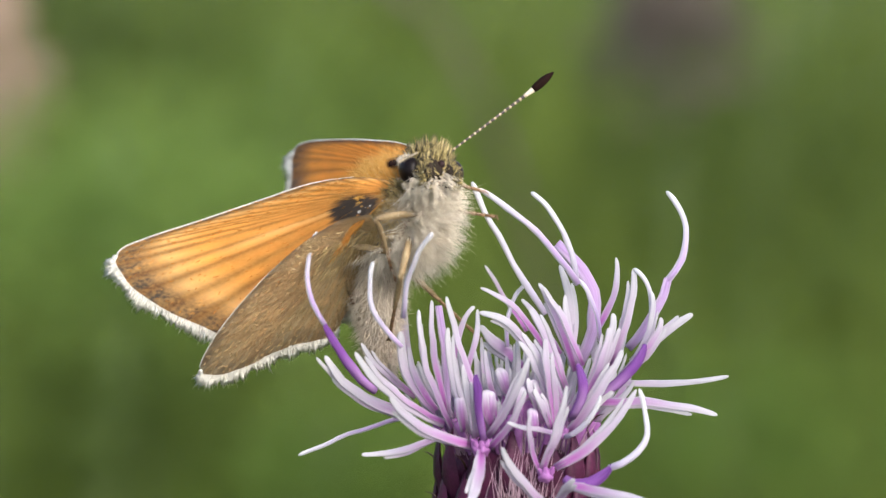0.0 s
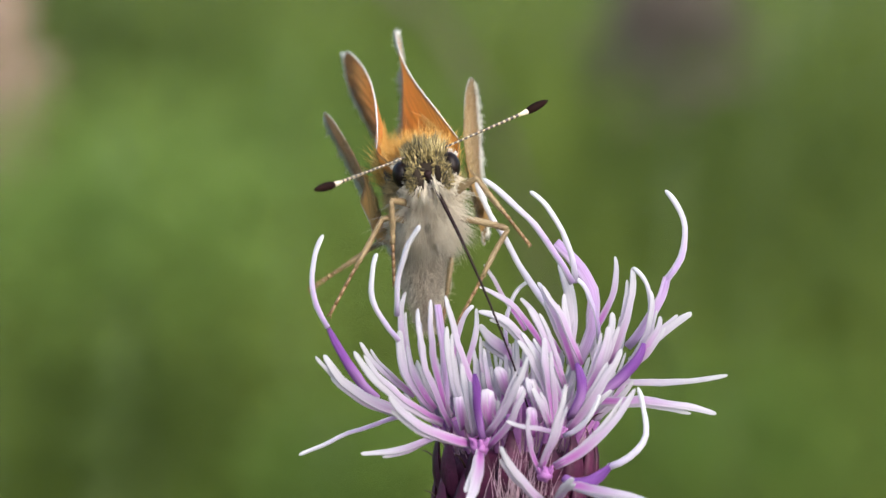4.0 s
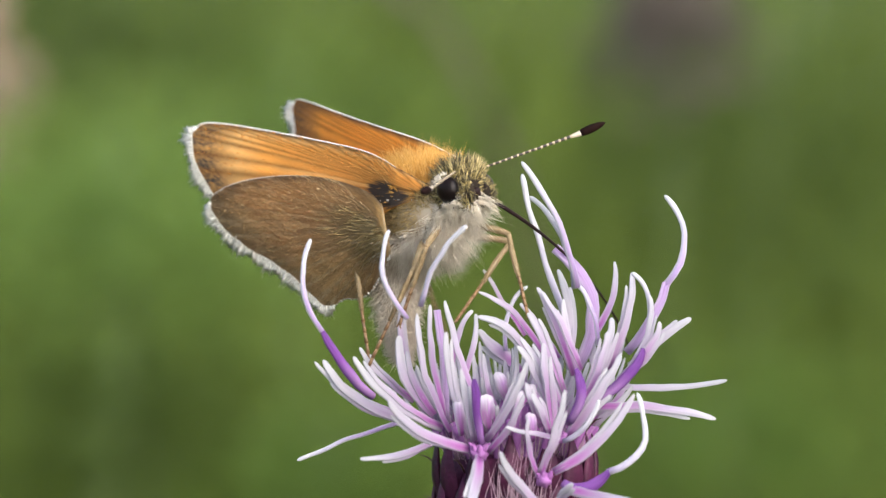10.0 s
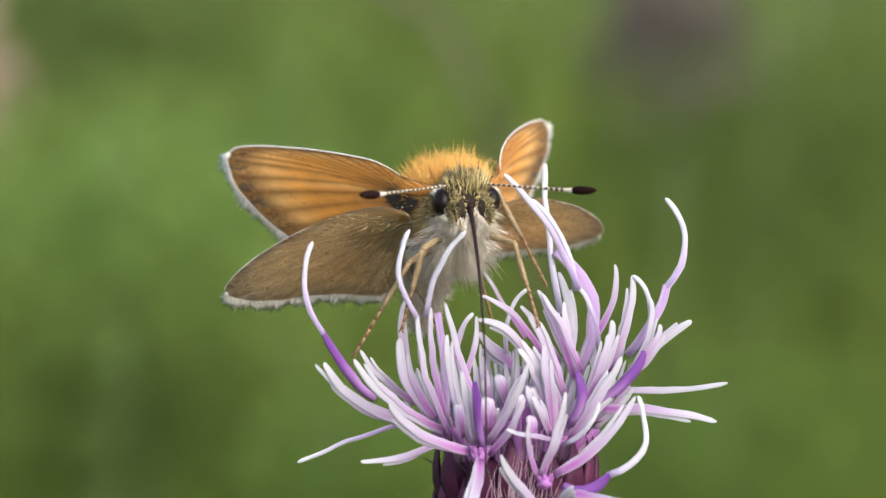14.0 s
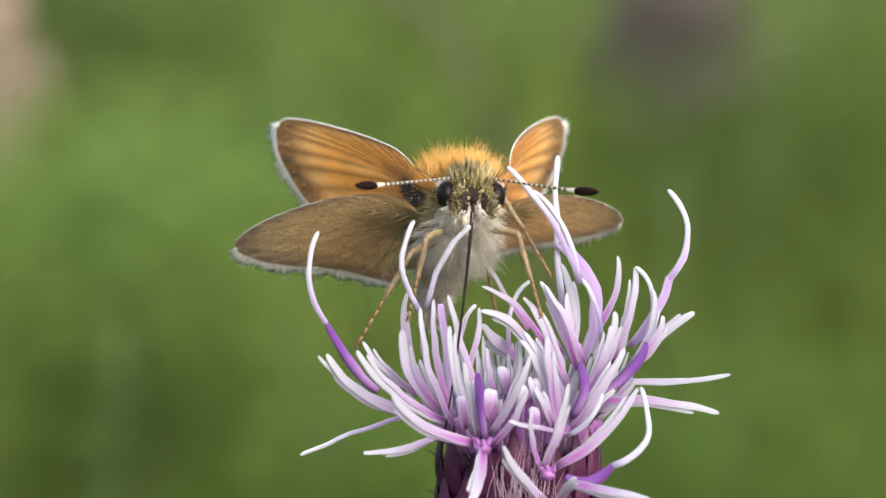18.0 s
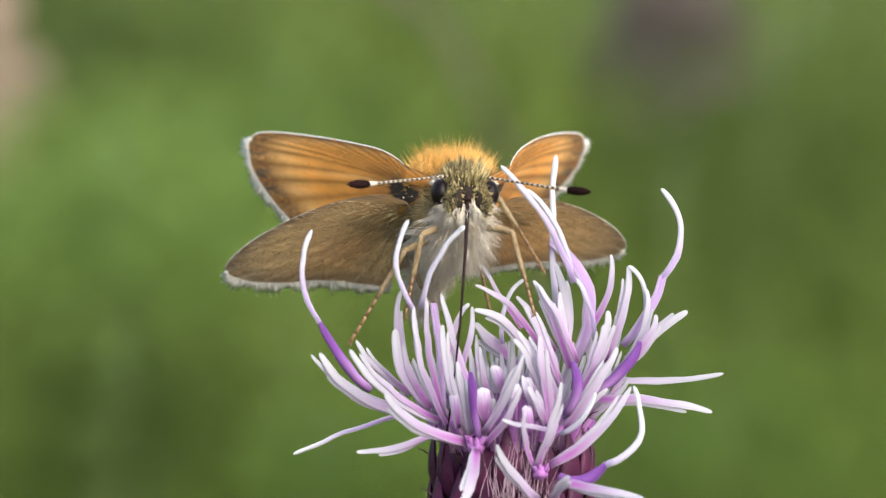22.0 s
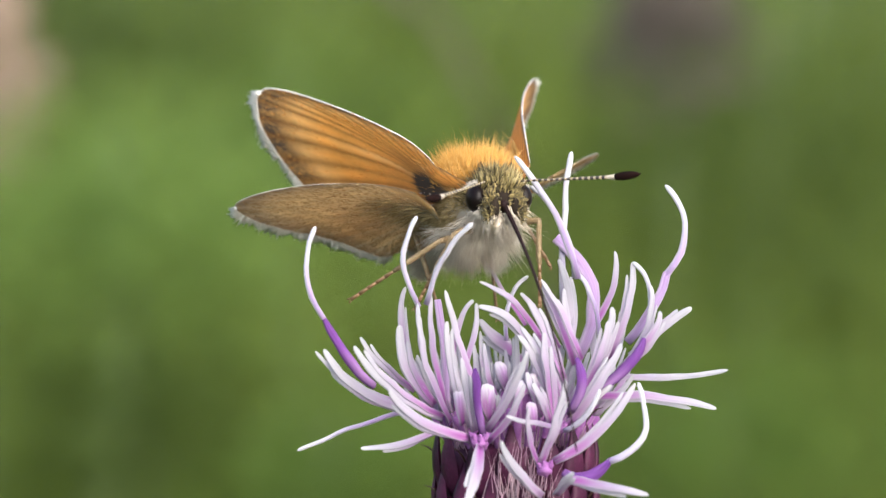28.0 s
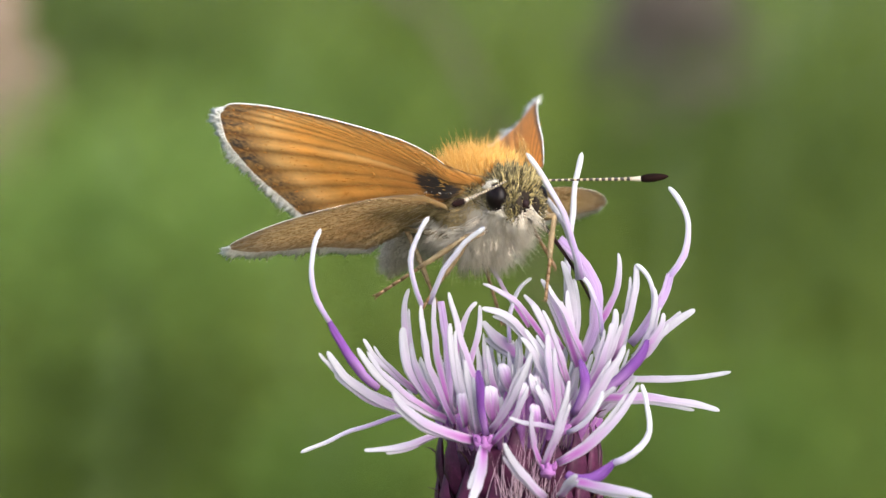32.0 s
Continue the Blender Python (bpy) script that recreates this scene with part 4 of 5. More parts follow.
def build_butterfly():
    b = new("butterfly")
    tagged(b, "orange skipper butterfly with brown hindwings on thistle florets", "butterfly")
    rig = {"body": b}
    # thorax and its coat
    tc, tr = (0.0, 0.0, 0.0), (2.4, 1.6, 1.7)
    v, f = ball(tc, tr, 24, 16)
    th = part("thorax", mesh_of("thorax", v, f, SKIN), b)
    v, f = coat((-0.2, 0, 0.1), (2.2, 2.1, 1.6), 4800, 1.65, 0.016, (-0.25, 0, 0.55), lambda q: q.z > 0.5 and abs(q.y) < 0.72, 21, (0, 0, 0), 0.30, 5)
    part("back_fur", mesh_of("back_fur", v, f, FUR_ORANGE), th, "long orange fur")
    v, f = coat(tc, tr, 5400, 1.7, 0.017, (0.15, 0, -0.3), lambda q: q.z < -0.15 and abs(q.y) < 0.62 + 0.3 * max(0, -q.z - 0.5), 23, (0, 0, -0.1), 0.5, 12)
    part("breast_fur", mesh_of("breast_fur", v, f, FUR_WHITE), th, "greyish white breast fur")
    v, f = coat(tc, (2.4, 1.6, 1.7), 900, 0.8, 0.02, (0.25, 0, 0.1), lambda q: 0.05 < q.z < 0.6 and q.x > -0.3, 29, (0, 0, 0), 0.4, 6)
    part("collar_fur", mesh_of("collar_fur", v, f, FUR_OLIVE), th, "olive yellow collar tufts")
    v, f = coat(tc, (2.4, 1.6, 1.7), 2200, 0.6, 0.017, (0.1, 0, -0.2), lambda q: -0.1 < q.z < 0.35 or (q.z < 0 and abs(q.y) > 0.85), 25)
    part("shoulder_fur", mesh_of("shoulder_fur", v, f, FUR_SIDE), th, "grey olive shoulder fur")
    # head
    hc, hr = (3.0, 0.0, 0.2), (0.95, 1.2, 1.05)
    v, f = ball(hc, hr, 22, 14)
    hd = part("head", mesh_of("head", v, f, CHITIN), b)
    v, f = coat(hc, (0.95, 1.2, 1.1), 1400, 0.78, 0.026, (0.05, 0, 0.7), lambda q: q.z > 0.30 and abs(q.y) < 0.75, 31, (0, 0, 0.1), 0.34, 14)
    part("head_fur", mesh_of("head_fur", v, f, FUR_OLIVE), hd, "olive yellow tufted head fur")
    v, f = coat(hc, (0.98, 1.2, 1.08), 1200, 0.40, 0.042, (0.1, 0, 0.35), lambda q: -0.45 < q.z < 0.34 and abs(q.y) < 0.80 and not (q.x > 0.5 and abs(q.y) < 0.30), 37, (0, 0, 0), 0.45, 8)
    part("face_scale", mesh_of("face_scale", v, f, FUR_OLIVE), hd, "short olive and black face scales")
    v, f = coat(hc, (1.1, 1.2, 1.15), 750, 1.0, 0.022, (0.30, 0, -0.6), lambda q: q.z < -0.5 and q.x > -0.6, 33, (0, 0, -0.2), 0.4, 7)
    part("chin_fur", mesh_of("chin_fur", v, f, FUR_WHITE), hd, "white chin fur")
    for s in (1, -1):
        v, f = ball((3.25, s * 1.2, 0.22), (0.62, 0.46, 0.66), 28, 20)
        eye = part("eye", mesh_of("eye", v, f, EYE), hd, "glossy black compound eye")
        v, f = coat((3.10, s * 1.18, 0.22), (0.70, 0.50, 0.78), 220, 0.2, 0.016, (-0.2, s * 0.15, 0), lambda q: q.x < 0.3 and q.y * s > -0.2 and (q.z > 0.6 or q.z < -0.78), 35 + s, spread=0.25)
        part("eyelash", mesh_of("eyelash", v, f, FUR_WHITE), eye, "pale lash hairs")
        v, f = coat((3.35, s * 0.86, -0.42), (0.42, 0.34, 0.36), 260, 0.34, 0.022, (0.15, s * 0.2, -0.3), lambda q: q.x > -0.3 and q.y * s > -0.3, 61 + s, (0, 0, -0.1), 0.35, 4)
        part("cheek_fur", mesh_of("cheek_fur", v, f, FUR_WHITE), hd, "white tuft below the eye")
        v, f, u = tube(bend((3.4, s * 0.58, -0.75), (3.9, s * 0.56, -0.35), (4.1, s * 0.48, 0.2), 8), [0.2, 0.3, 0.34, 0.34, 0.3, 0.24, 0.16, 0.06], 10)
        pl = part("palp", mesh_of("palp", v, f, CHITIN), hd)
        v, f = coat((3.82, s * 0.64, -0.28), (0.40, 0.38, 0.72), 620, 0.30, 0.026, (0.1, s * 0.35, 0.25), lambda q: q.y * s > -0.05, 41 + s, (0, 0, 0), 0.42, 5)
        part("palp_fur", mesh_of("palp_fur", v, f, FUR_OLIVE), pl, "olive yellow palp fur")
    # abdomen hangs from the waist
    pts = [(-i * 0.76, 0, -0.018 * i * i) for i in range(10)]
    v, f, u = tube(pts, [0.9, 1.1, 1.18, 1.16, 1.1, 1.0, 0.86, 0.7, 0.48, 0.18], 16)
    ab = part("abdomen", mesh_of("abdomen", v, f, SKIN), b)
    rng = random.Random(51)
    roots, ways, lengths = [], [], []
    for _ in range(3800):
        t, a = rng.random(), rng.uniform(0, 2 * math.pi)
        r = 1.14 * math.sin(math.pi * (0.28 + 0.66 * t)) + 0.05
        roots.append((-6.8 * t, r * math.cos(a), r * math.sin(a) - 1.45 * t * t))
        ways.append((-0.7 + rng.gauss(0, 0.3), math.cos(a) * 0.8 + rng.gauss(0, 0.4), math.sin(a) * 0.8 + rng.gauss(0, 0.4))), lengths.append(rng.uniform(0.35, 0.8))
    v, f = hairs(roots, ways, lengths, 0.017, (0, 0, 0), 52)
    part("abdomen_fur", mesh_of("abdomen_fur", v, f, FUR_GREY), ab, "grey buff abdomen fur")
    rig["abdomen"] = ab
    rig["head"] = hd
    # wings
    fore = [(0.3, -0.8), (0.85, 0.7), (1.1, 3.0), (0.95, 5.5), (0.65, 9.0), (0.4, 11.8), (0.05, 13.1), (-0.9, 13.2), (-2.6, 12.1), (-4.4, 10.0), (-5.7, 8.1), (-5.3, 7.0), (-3.1, 4.4), (-1.15, 1.9), (-0.4, -0.6)]
    hind = [(0.4, -0.8), (1.1, 1.3), (1.5, 3.8), (1.35, 6.6), (0.9, 8.7), (0.1, 10.1), (-1.1, 9.9), (-2.3, 8.7), (-3.2, 7.1), (-3.95, 6.0), (-4.85, 5.1), (-5.45, 4.2), (-4.95, 3.1), (-4.6, 1.6), (-2.0, -0.8)]
    for s, tag in ((1, "L"), (-1, "R")):
        rig["fore" + tag] = build_wing("forewing", b, fore, s, FORE_HINGE, FORE_UNDER, FORE_UPPER, 0.9, 0.43, 0.76, "orange forewing with dark edge and pale fringe")
        rig["hind" + tag] = build_wing("hindwing", b, hind, s, HIND_HINGE, HIND_UNDER, HIND_UPPER, 0.5, 0.36, 0.80, "buff brown hindwing with cream fringe")
        # antenna: ringed shaft and dark club
        verts, faces, slots = [], [], []
        rings = 34
        for i in range(rings):
            x0 = 5.2 * (i + (0.22 if i % 2 else 0)) / rings
            x1 = x0 + 5.2 * (0.74 if i % 2 else 1.2) / rings
            rr = 0.052 + 0.04 * (i / rings) ** 2
            v, f, u = tube([(x0, 0, 0), ((x0 * 0.7 + x1 * 0.3), 0, 0), (x0 * 0.3 + x1 * 0.7, 0, 0), (x1, 0, 0)], [rr * 0.85, rr * 1.12, rr * 1.12, rr * 0.85], 8)
            faces += [tuple(k + len(verts) for k in q) for q in f]
            slots += [i % 2] * len(f)
            verts += v
        an = part("antenna", mesh_of("antenna", verts, faces, [BEAD_DARK, BEAD_PALE], slots=slots), b, "black and white ringed antenna")
        v, f, u = tube([(4.75 + 0.12 * i, 0, 0.0) for i in range(7)], [0.075, 0.09, 0.105, 0.12, 0.135, 0.15, 0.15], 10)
        part("club_collar", mesh_of("club_collar", v, f, SKIN), an, "cream antenna collar")
        v, f, u = tube([(5.3 + 0.165 * i, 0, 0.012 * i) for i in range(9)], [0.15, 0.19, 0.21, 0.215, 0.21, 0.19, 0.16, 0.11, 0.03], 12)
        part("club", mesh_of("club", v, f, CLUB), an, "black antenna club")
        rig["antenna" + tag] = an
        # legs: thigh, then shin with foot
        for row, (l1, l2) in BONES.items():
            v, f, u = tube([(l1 * i / 6, 0, 0.10 * math.sin(math.pi * i / 6)) for i in range(7)], [0.13, 0.17, 0.18, 0.175, 0.16, 0.14, 0.12], 9)
            th_ob = part(row + "_leg", mesh_of("leg", v, f, LEG), b, "straw coloured hairy leg")
            v, f, u = tube([(l2 * 0.52 * i / 6, 0, -0.05 * math.sin(math.pi * i / 6)) for i in range(7)], [0.105, 0.125, 0.13, 0.13, 0.125, 0.11, 0.095], 8)
            sh = part("shin", mesh_of("shin", v, f, LEG), th_ob)
            for ob, long, rad in ((th_ob, l1, 0.15), (sh, l2 * 0.52, 0.115)):
                lr = random.Random(len(row) + int(long * 10))
                roots, ways, lengths = [], [], []
                for _ in range(260):
                    x, a = lr.uniform(0.02, 0.98), lr.uniform(0, 2 * math.pi)
                    rr = rad * (0.7 + 0.42 * math.sin(math.pi * (0.1 + 0.8 * x)))
                    bow = (0.10 if ob is th_ob else -0.05) * math.sin(math.pi * x)
                    roots.append((long * x, rr * math.cos(a), rr * math.sin(a) + bow))
                    ways.append((1, 0.2 * math.cos(a) + lr.gauss(0, 0.1), 0.2 * math.sin(a) + lr.gauss(0, 0.1))), lengths.append(lr.uniform(0.08, 0.17))
                v, f = hairs(roots, ways, lengths, 0.014, (0, 0, 0), 61)
                ob.data = join_mesh(ob.data, mesh_of("leg_scale", v, f, LEG_SCALE))
            # foot of five short joints with claws, joined to the shin
            verts, faces = [], []
            for k in range(5):
                x0, x1 = l2 * (0.52 + 0.096 * k), l2 * (0.52 + 0.096 * (k + 1))
                v, f, u = tube([(x0, 0, 0), ((x0 + x1) / 2, 0, 0), (x1, 0, 0)], [0.075, 0.085, 0.10], 7)
                faces += [tuple(q + len(verts) for q in g) for g in f]
                verts += v
            for cy in (0.09, -0.09):
                v, f, u = tube(bend((l2 - 0.02, cy * 0.4, 0), (l2 + 0.14, cy, 0), (l2 + 0.16, cy * 1.3, -0.14), 4), [0.05, 0.045, 0.035, 0.01], 5)
                faces += [tuple(q + len(verts) for q in g) for g in f]
                verts += v
            for k in range(5):
                x = l2 * (0.30 + 0.1 * k)
                v, f, u = tube([(x, 0, 0), (x + 0.2, 0.05, 0.2 * (1 if k % 2 else -1))], [0.03, 0.005], 4)
                faces += [tuple(q + len(verts) for q in g) for g in f]
                verts += v
            foot = mesh_of("foot", verts, faces, TARSUS)
            rig["leg_" + row + tag] = (th_ob, sh)
            sh.data = join_mesh(sh.data, foot)
    # proboscis: twelve joints that roll up like a spring
    v, f = ball((0, 0, 0), (0.22, 0.22, 0.24), 10, 8)
    rig["tongue"] = part("proboscis", mesh_of("proboscis", v, f, TONGUE), b, "long thin dark proboscis")
    rig["joints"] = []
    for k in range(JOINTS):
        thick = [0.05 + 0.085 * (1 - (k + q) / JOINTS) ** 2.4 for q in (0, 1)]
        v, f, u = tube([(JOINT * x, 0, 0) for x in (-0.3, 0.0, 1.0, 1.3)], [thick[0] * 0.7, thick[0], thick[1], thick[1] * 0.7], 9, 0.8)
        rig["joints"].append(part("proboscis_joint", mesh_of("proboscis_joint", v, f, TONGUE), rig["tongue"]))
    return rig


def join_mesh(a, c):
    """One mesh out of two; each keeps its material."""
    bm = bmesh.new()
    bm.from_mesh(a)
    n, k = len(bm.faces), len(a.materials)
    bm.from_mesh(c)
    bm.faces.ensure_lookup_table()
    for q in bm.faces[n:]:
        q.material_index += k
    me = bpy.data.meshes.new(a.name)
    bm.to_mesh(me)
    bm.free()
    for m in (*a.materials, *c.materials):
        me.materials.append(m)
    return me


build_ground()
flower = build_flower()
rig = build_butterfly()
build_meadow()
# DARK plants darken parts of the background by leaf colour, not by cast shade
LIGHT, DARK, MID = "light green leafy plant in the meadow behind", "leafy plant in the meadow behind, its shade put into dark green leaves", "mid green leafy plant in the meadow behind"
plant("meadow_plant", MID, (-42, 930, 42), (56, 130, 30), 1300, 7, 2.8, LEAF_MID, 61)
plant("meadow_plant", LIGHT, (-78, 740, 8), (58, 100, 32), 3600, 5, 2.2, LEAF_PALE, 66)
plant("meadow_plant", DARK, (-108, 940, 66), (52, 90, 36), 1300, 7, 2.8, LEAF_SHADED, 70)
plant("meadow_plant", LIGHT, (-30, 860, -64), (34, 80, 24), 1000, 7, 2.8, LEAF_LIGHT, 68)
plant("meadow_plant", DARK, (-78, 690, -38), (32, 50, 24), 620, 7, 2.8, LEAF_SHADED, 62)
plant("meadow_plant", DARK, (100, 960, 30), (70, 130, 64), 2400, 7, 2.8, LEAF_SHADED, 63)
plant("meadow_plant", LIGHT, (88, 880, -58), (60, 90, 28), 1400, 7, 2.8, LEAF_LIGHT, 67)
seed_plant("dry_seed_plant", "brown withered seed head on a dry stalk", (66, 880, 65), (18, 40, 17), 380, SEED, 64)
faded = seed_plant("faded_flower_plant", "pale pinkish faded flower on a dry stalk", (-137, 850, 56), (15, 18, 32), 1000, PINK, 65)

# a dry grass stem that bows across the top
stem_top = VIEW @ (Vector((-26, 1020, 92)) * MM)
root = Vector((70.0, stem_top.y / MM, -8.0))
arch = bend(root, Vector((42, root.y, stem_top.z / MM * 0.72)), stem_top / MM, 24)
v, f, u = tube(arch, [2.6 - 0.04 * i for i in range(24)], 8)
tagged(new("dry_grass_stem", mesh_of("dry_grass_stem", v, f, SEED)), "dry brown bowed grass stem in the meadow", "grass stem")


# ---- what moves ----
def swing(side, e, tw, s):
    """Turn of a wing on its hinge: lift e, twist tw, sweep back s."""
    return (Matrix.Rotation(side * radians(e), 4, "X") @ Matrix.Rotation(-radians(tw), 4, "Y") @ Matrix.Rotation(side * radians(s), 4, "Z"))


def aim(place, way, up):
    """A pose at place with x along way and z near up."""
    x = Vector(way).normalized()
    y = Vector(up).cross(x)
    if y.length < 1e-3:
        y = Vector((0, 1, 0)).cross(x)
    y.normalize()
    z = x.cross(y)
    m = Matrix((x, y, z)).transposed().to_4x4()
    m.translation = Vector(place) * MM
    return m


def ease(table, t):
    """The value at t between rows (seconds, *numbers)."""
    if t <= table[0][0]:
        return table[0][1:]
    for a, b in zip(table, table[1:]):
        if t <= b[0]:
            k = (t - a[0]) / (b[0] - a[0])
            return tuple(p + (q - p) * k for p, q in zip(a[1:], b[1:]))
    return table[-1][1:]


def motions():
    # the flower sways a little in the air: seconds, right, up
    sway = [(0, 0, -.05), (1, .03, -.05), (2, .03, 0), (3, -.05, 0), (5.5, -.05, 0), (6, 0, -.05), (7, -.05, -.08), (7.5, -.08, -.16), (8, -.25, -.16), (9, -.14, -.14)]
    sway += [(9.5, -.05, -.22), (10, -.08, -.25), (11, 0, -.38), (11.5, -.08, -.46), (12, -.16, -.46), (13, -.14, -.33), (14, -.05, -.38), (14.5, .03, -.3), (16.5, 0, -.05)]
    sway += [(17, .11, .03), (18, .08, .03), (19, 0, 0), (20, -.05, .08), (21, -.14, .08), (22, -.25, .08), (23, -.38, .08), (23.5, -.41, .11), (24, -.25, .08), (24.5, -.22, .11)]
    sway += [(25, -.33, .3), (25.5, -.41, .33), (27.5, -.05, .16), (28, -.05, .25), (28.5, -.14, .16), (29, -.08, .16), (29.5, 0, .22), (30, .22, .25), (30.5, .3, .16), (31, .16, .25), (31.5, .03, .22), (32, .11, .16)]
    walk(flower, [(t, VIEW @ Matrix.Translation((x * MM, 0, z * MM))) for t, x, z in sway])

    # the faded flower behind nods in the wind: seconds, degrees
    nod = [(0, 0), (6, 0.1), (9, -0.4), (13, -1.0), (14.5, -0.9), (19, 0), (23, -0.3), (28, 0.05), (32, -0.1)]
    still = faded.matrix_basis.copy()
    walk(faded, [(t, still @ pose(0, 0, 0, 0, a, 0)) for t, a in nod])

    # abdomen: seconds, degrees it hangs
    hang = [(0, 30), (3.5, 30), (5.5, 35), (7.7, 35), (8, 60), (12, 54), (13, 28), (25.5, 22), (27.5, 10), (32, 8)]
    # proboscis: seconds, where its line points on the flower (right, away, up)
    drink = [(0, -1.5, 3, -4), (1.5, -1.5, 3, -4), (2, 4.1, -3, -4.4), (3, 2.8, -6.5, -6.4), (3.5, 2.6, -3, -3.3), (5.5, 0, -2, -2.3), (6.5, -.4, -2, -4.4), (7, .4, -4, -6.8), (7.5, -1.1, -2, -2.2), (8, -.8, -3, -2.8)]
    drink += [(9, 5.4, -4, -5.9), (9.5, 4, -6.5, -8.4), (10, 4.8, 1.2, -.3), (11, 3.1, .6, -2.2), (12, 5.2, -9, -10), (13, 1.4, -4.5, -6), (14, 1.8, -6, -6.5), (16.5, .7, -2, -3.5), (19, .7, -2, -3.6), (21, .5, -2, -3.1), (23, .7, -2, -4.4), (24, 1.8, -5, -6), (25, 1.7, -3.5, -5.5)]
    drink += [(27.5, 5.5, -8, -7.1), (28, 6.1, -8.5, -8.7), (30, 6.3, -7, -8.2), (31, 6.4, -7, -6.2), (32, 6.3, 1.8, -2.4)]
    # feet: row and side, then seconds and the place on the flower (right, away, up)
    feet = {
        "frontR": [(0, -2.3, -2, -1.4), (0.5, -2.6, -2.4, -0.8), (1, -3.75, -3, 0.66), (1.5, -2.6, -2.6, 0.2), (2, -1.2, -2.2, 0.05), (3, -2.3, -2, -1.4), (3.5, -2.3, -2, -1.4), (5.5, -1.8, -2, -3.3), (7.7, -1.8, -2, -3.3), (8, -3, -2.4, -3.5), (9, -2, -2.4, -3.3), (12, -2, -2.5, -3.5), (32, -1.1, -2.6, -3.0)],
        "midR": [(0, -2.6, -1, -4.3), (1.5, -2.6, -1.4, -3.0), (2, -3.0, -2, -0.2), (2.5, -4.8, -2.6, 0), (3, -6.6, -3, 0.3), (3.5, -5.5, -2.6, -2.0), (5.5, -5.5, -2, -6), (7.7, -5.5, -2, -6), (8, -5, -1.5, -5.2), (9, -3, -1.5, -5.4), (11, -4, -1.5, -5.4), (12, -5, -1.6, -5.6), (13, -4.2, -1.6, -4.7), (25.5, -4.2, -1.6, -4.5), (27.5, -4.5, -1.6, -2.7), (32, -3.3, -1.6, -2.4)],
        "hindR": [(0, -3.8, 1.5, -4.3), (7.7, -2.3, 1.5, -4.3), (8, -4, 1.5, -5.4), (12, -3, 1.5, -5.4), (13, 0.2, 1.8, -4.2), (32, 0.2, 1.8, -4.3)],
        "frontL": [(0, 2.0, -2, 2.8), (0.5, 3.4, -1.6, 1.6), (1, 5.1, -1, 0.05), (2, 4.6, -1, 0.55), (3, 4.3, -2, 1.5), (3.5, 4.0, -2, 0.4), (5.5, 4.4, -2.2, 1), (7.7, 4.4, -2.2, 1), (8, 2, -2.5, -2.4), (9, 4.3, -2.4, -2.7), (10.2, 4.1, -2.0, -2.9), (11, 4.2, -2.4, 1), (12, 5.4, -2.2, 1.4), (13, 4.6, -2.4, -3.2), (25.5, 4.6, -2.4, -3.1), (32, 4.8, -2.4, -2.5)],
        "midL": [(0, 2.5, -1.5, 1.6), (1, 1.0, -.8, -2), (2, .4, -.6, -3), (3.5, .4, -.6, -3), (5.5, 1.3, -1.2, -2.6), (7.7, 1.3, -1.2, -2.6), (8, -.5, -.6, -4), (9, .6, -.6, -3.3), (12, 1, -.6, -3), (13, 5, -.2, -1.3), (32, 5.3, -.2, -1)],
        "hindL": [(0, 1.8, 2, -4.3), (7.7, .5, 2, -4.3), (8, -.8, 2, -4.5), (12, 1.5, 2, -4.3), (13, 2.5, 2.2, -3.3), (32, 2.8, 2.2, -3.8)],
    }
    # head on the neck: seconds, how far it is turned past the body (yaw, pitch, roll)
    neck = [(0, -8, -12, -18), (1, -10, -8, 6), (2, -12, -14, 11), (3, -9, -13, 6), (5.5, 0, 0, 0), (7.6, 0, 0, 0), (8, 6, 0, 0), (9, 4, -4, -9), (10, 6, 0, 0), (11, 0, 0, -4), (12, 4, -4, -12), (13, 0, 0, 0), (27, 0, 0, 0), (32, 2, 0, 0)]
    rows = {}

    def key(ob, t, m):
        rows.setdefault(ob.name, (ob, []))[1].append((t, m))

    def at(t, place, turn, fore_r, hind_r, fore_l, hind_l, ant_r, ant_l):
        """One pose of the butterfly: place, heading (yaw, pitch, roll), wings (lift, twist, sweep), antennae (out, up)."""
        body = Matrix.Translation(Vector(place) * MM) @ Euler((radians(turn[2]), -radians(turn[1]), radians(turn[0] - 90))).to_matrix().to_4x4()
        key(rig["body"], t, VIEW @ body)
        back = body.inverted()
        gaze = [p + q for p, q in zip(turn, ease(neck, t))]
        facing = Euler((radians(gaze[2]), -radians(gaze[1]), radians(gaze[0] - 90))).to_matrix()
        turned = Matrix.Translation(NECK) @ (body.to_3x3().inverted() @ facing).to_4x4() @ Matrix.Translation(-NECK)
        at_head = turned.copy()
        at_head.translation *= MM
        key(rig["head"], t, at_head)
        for s, tag, fw, hw, an in ((-1, "R", fore_r, hind_r, ant_r), (1, "L", fore_l, hind_l, ant_l)):
            for what, hinge, w in (("fore", FORE_HINGE, fw), ("hind", HIND_HINGE, hw)):
                key(rig[what + tag], t, Matrix.Translation((hinge.x * MM, s * hinge.y * MM, hinge.z * MM)) @ swing(s, *w))
            az, el = radians(an[0]), radians(an[1])
            root = Vector((ANTENNA_ROOT.x, s * ANTENNA_ROOT.y, ANTENNA_ROOT.z))
            club = root + 6.5 * Vector((math.cos(el) * math.cos(az), s * math.cos(el) * math.sin(az), math.sin(el)))
            root = turned @ root
            key(rig["antenna" + tag], t, aim(root, club - root, (0, 0, 1)))
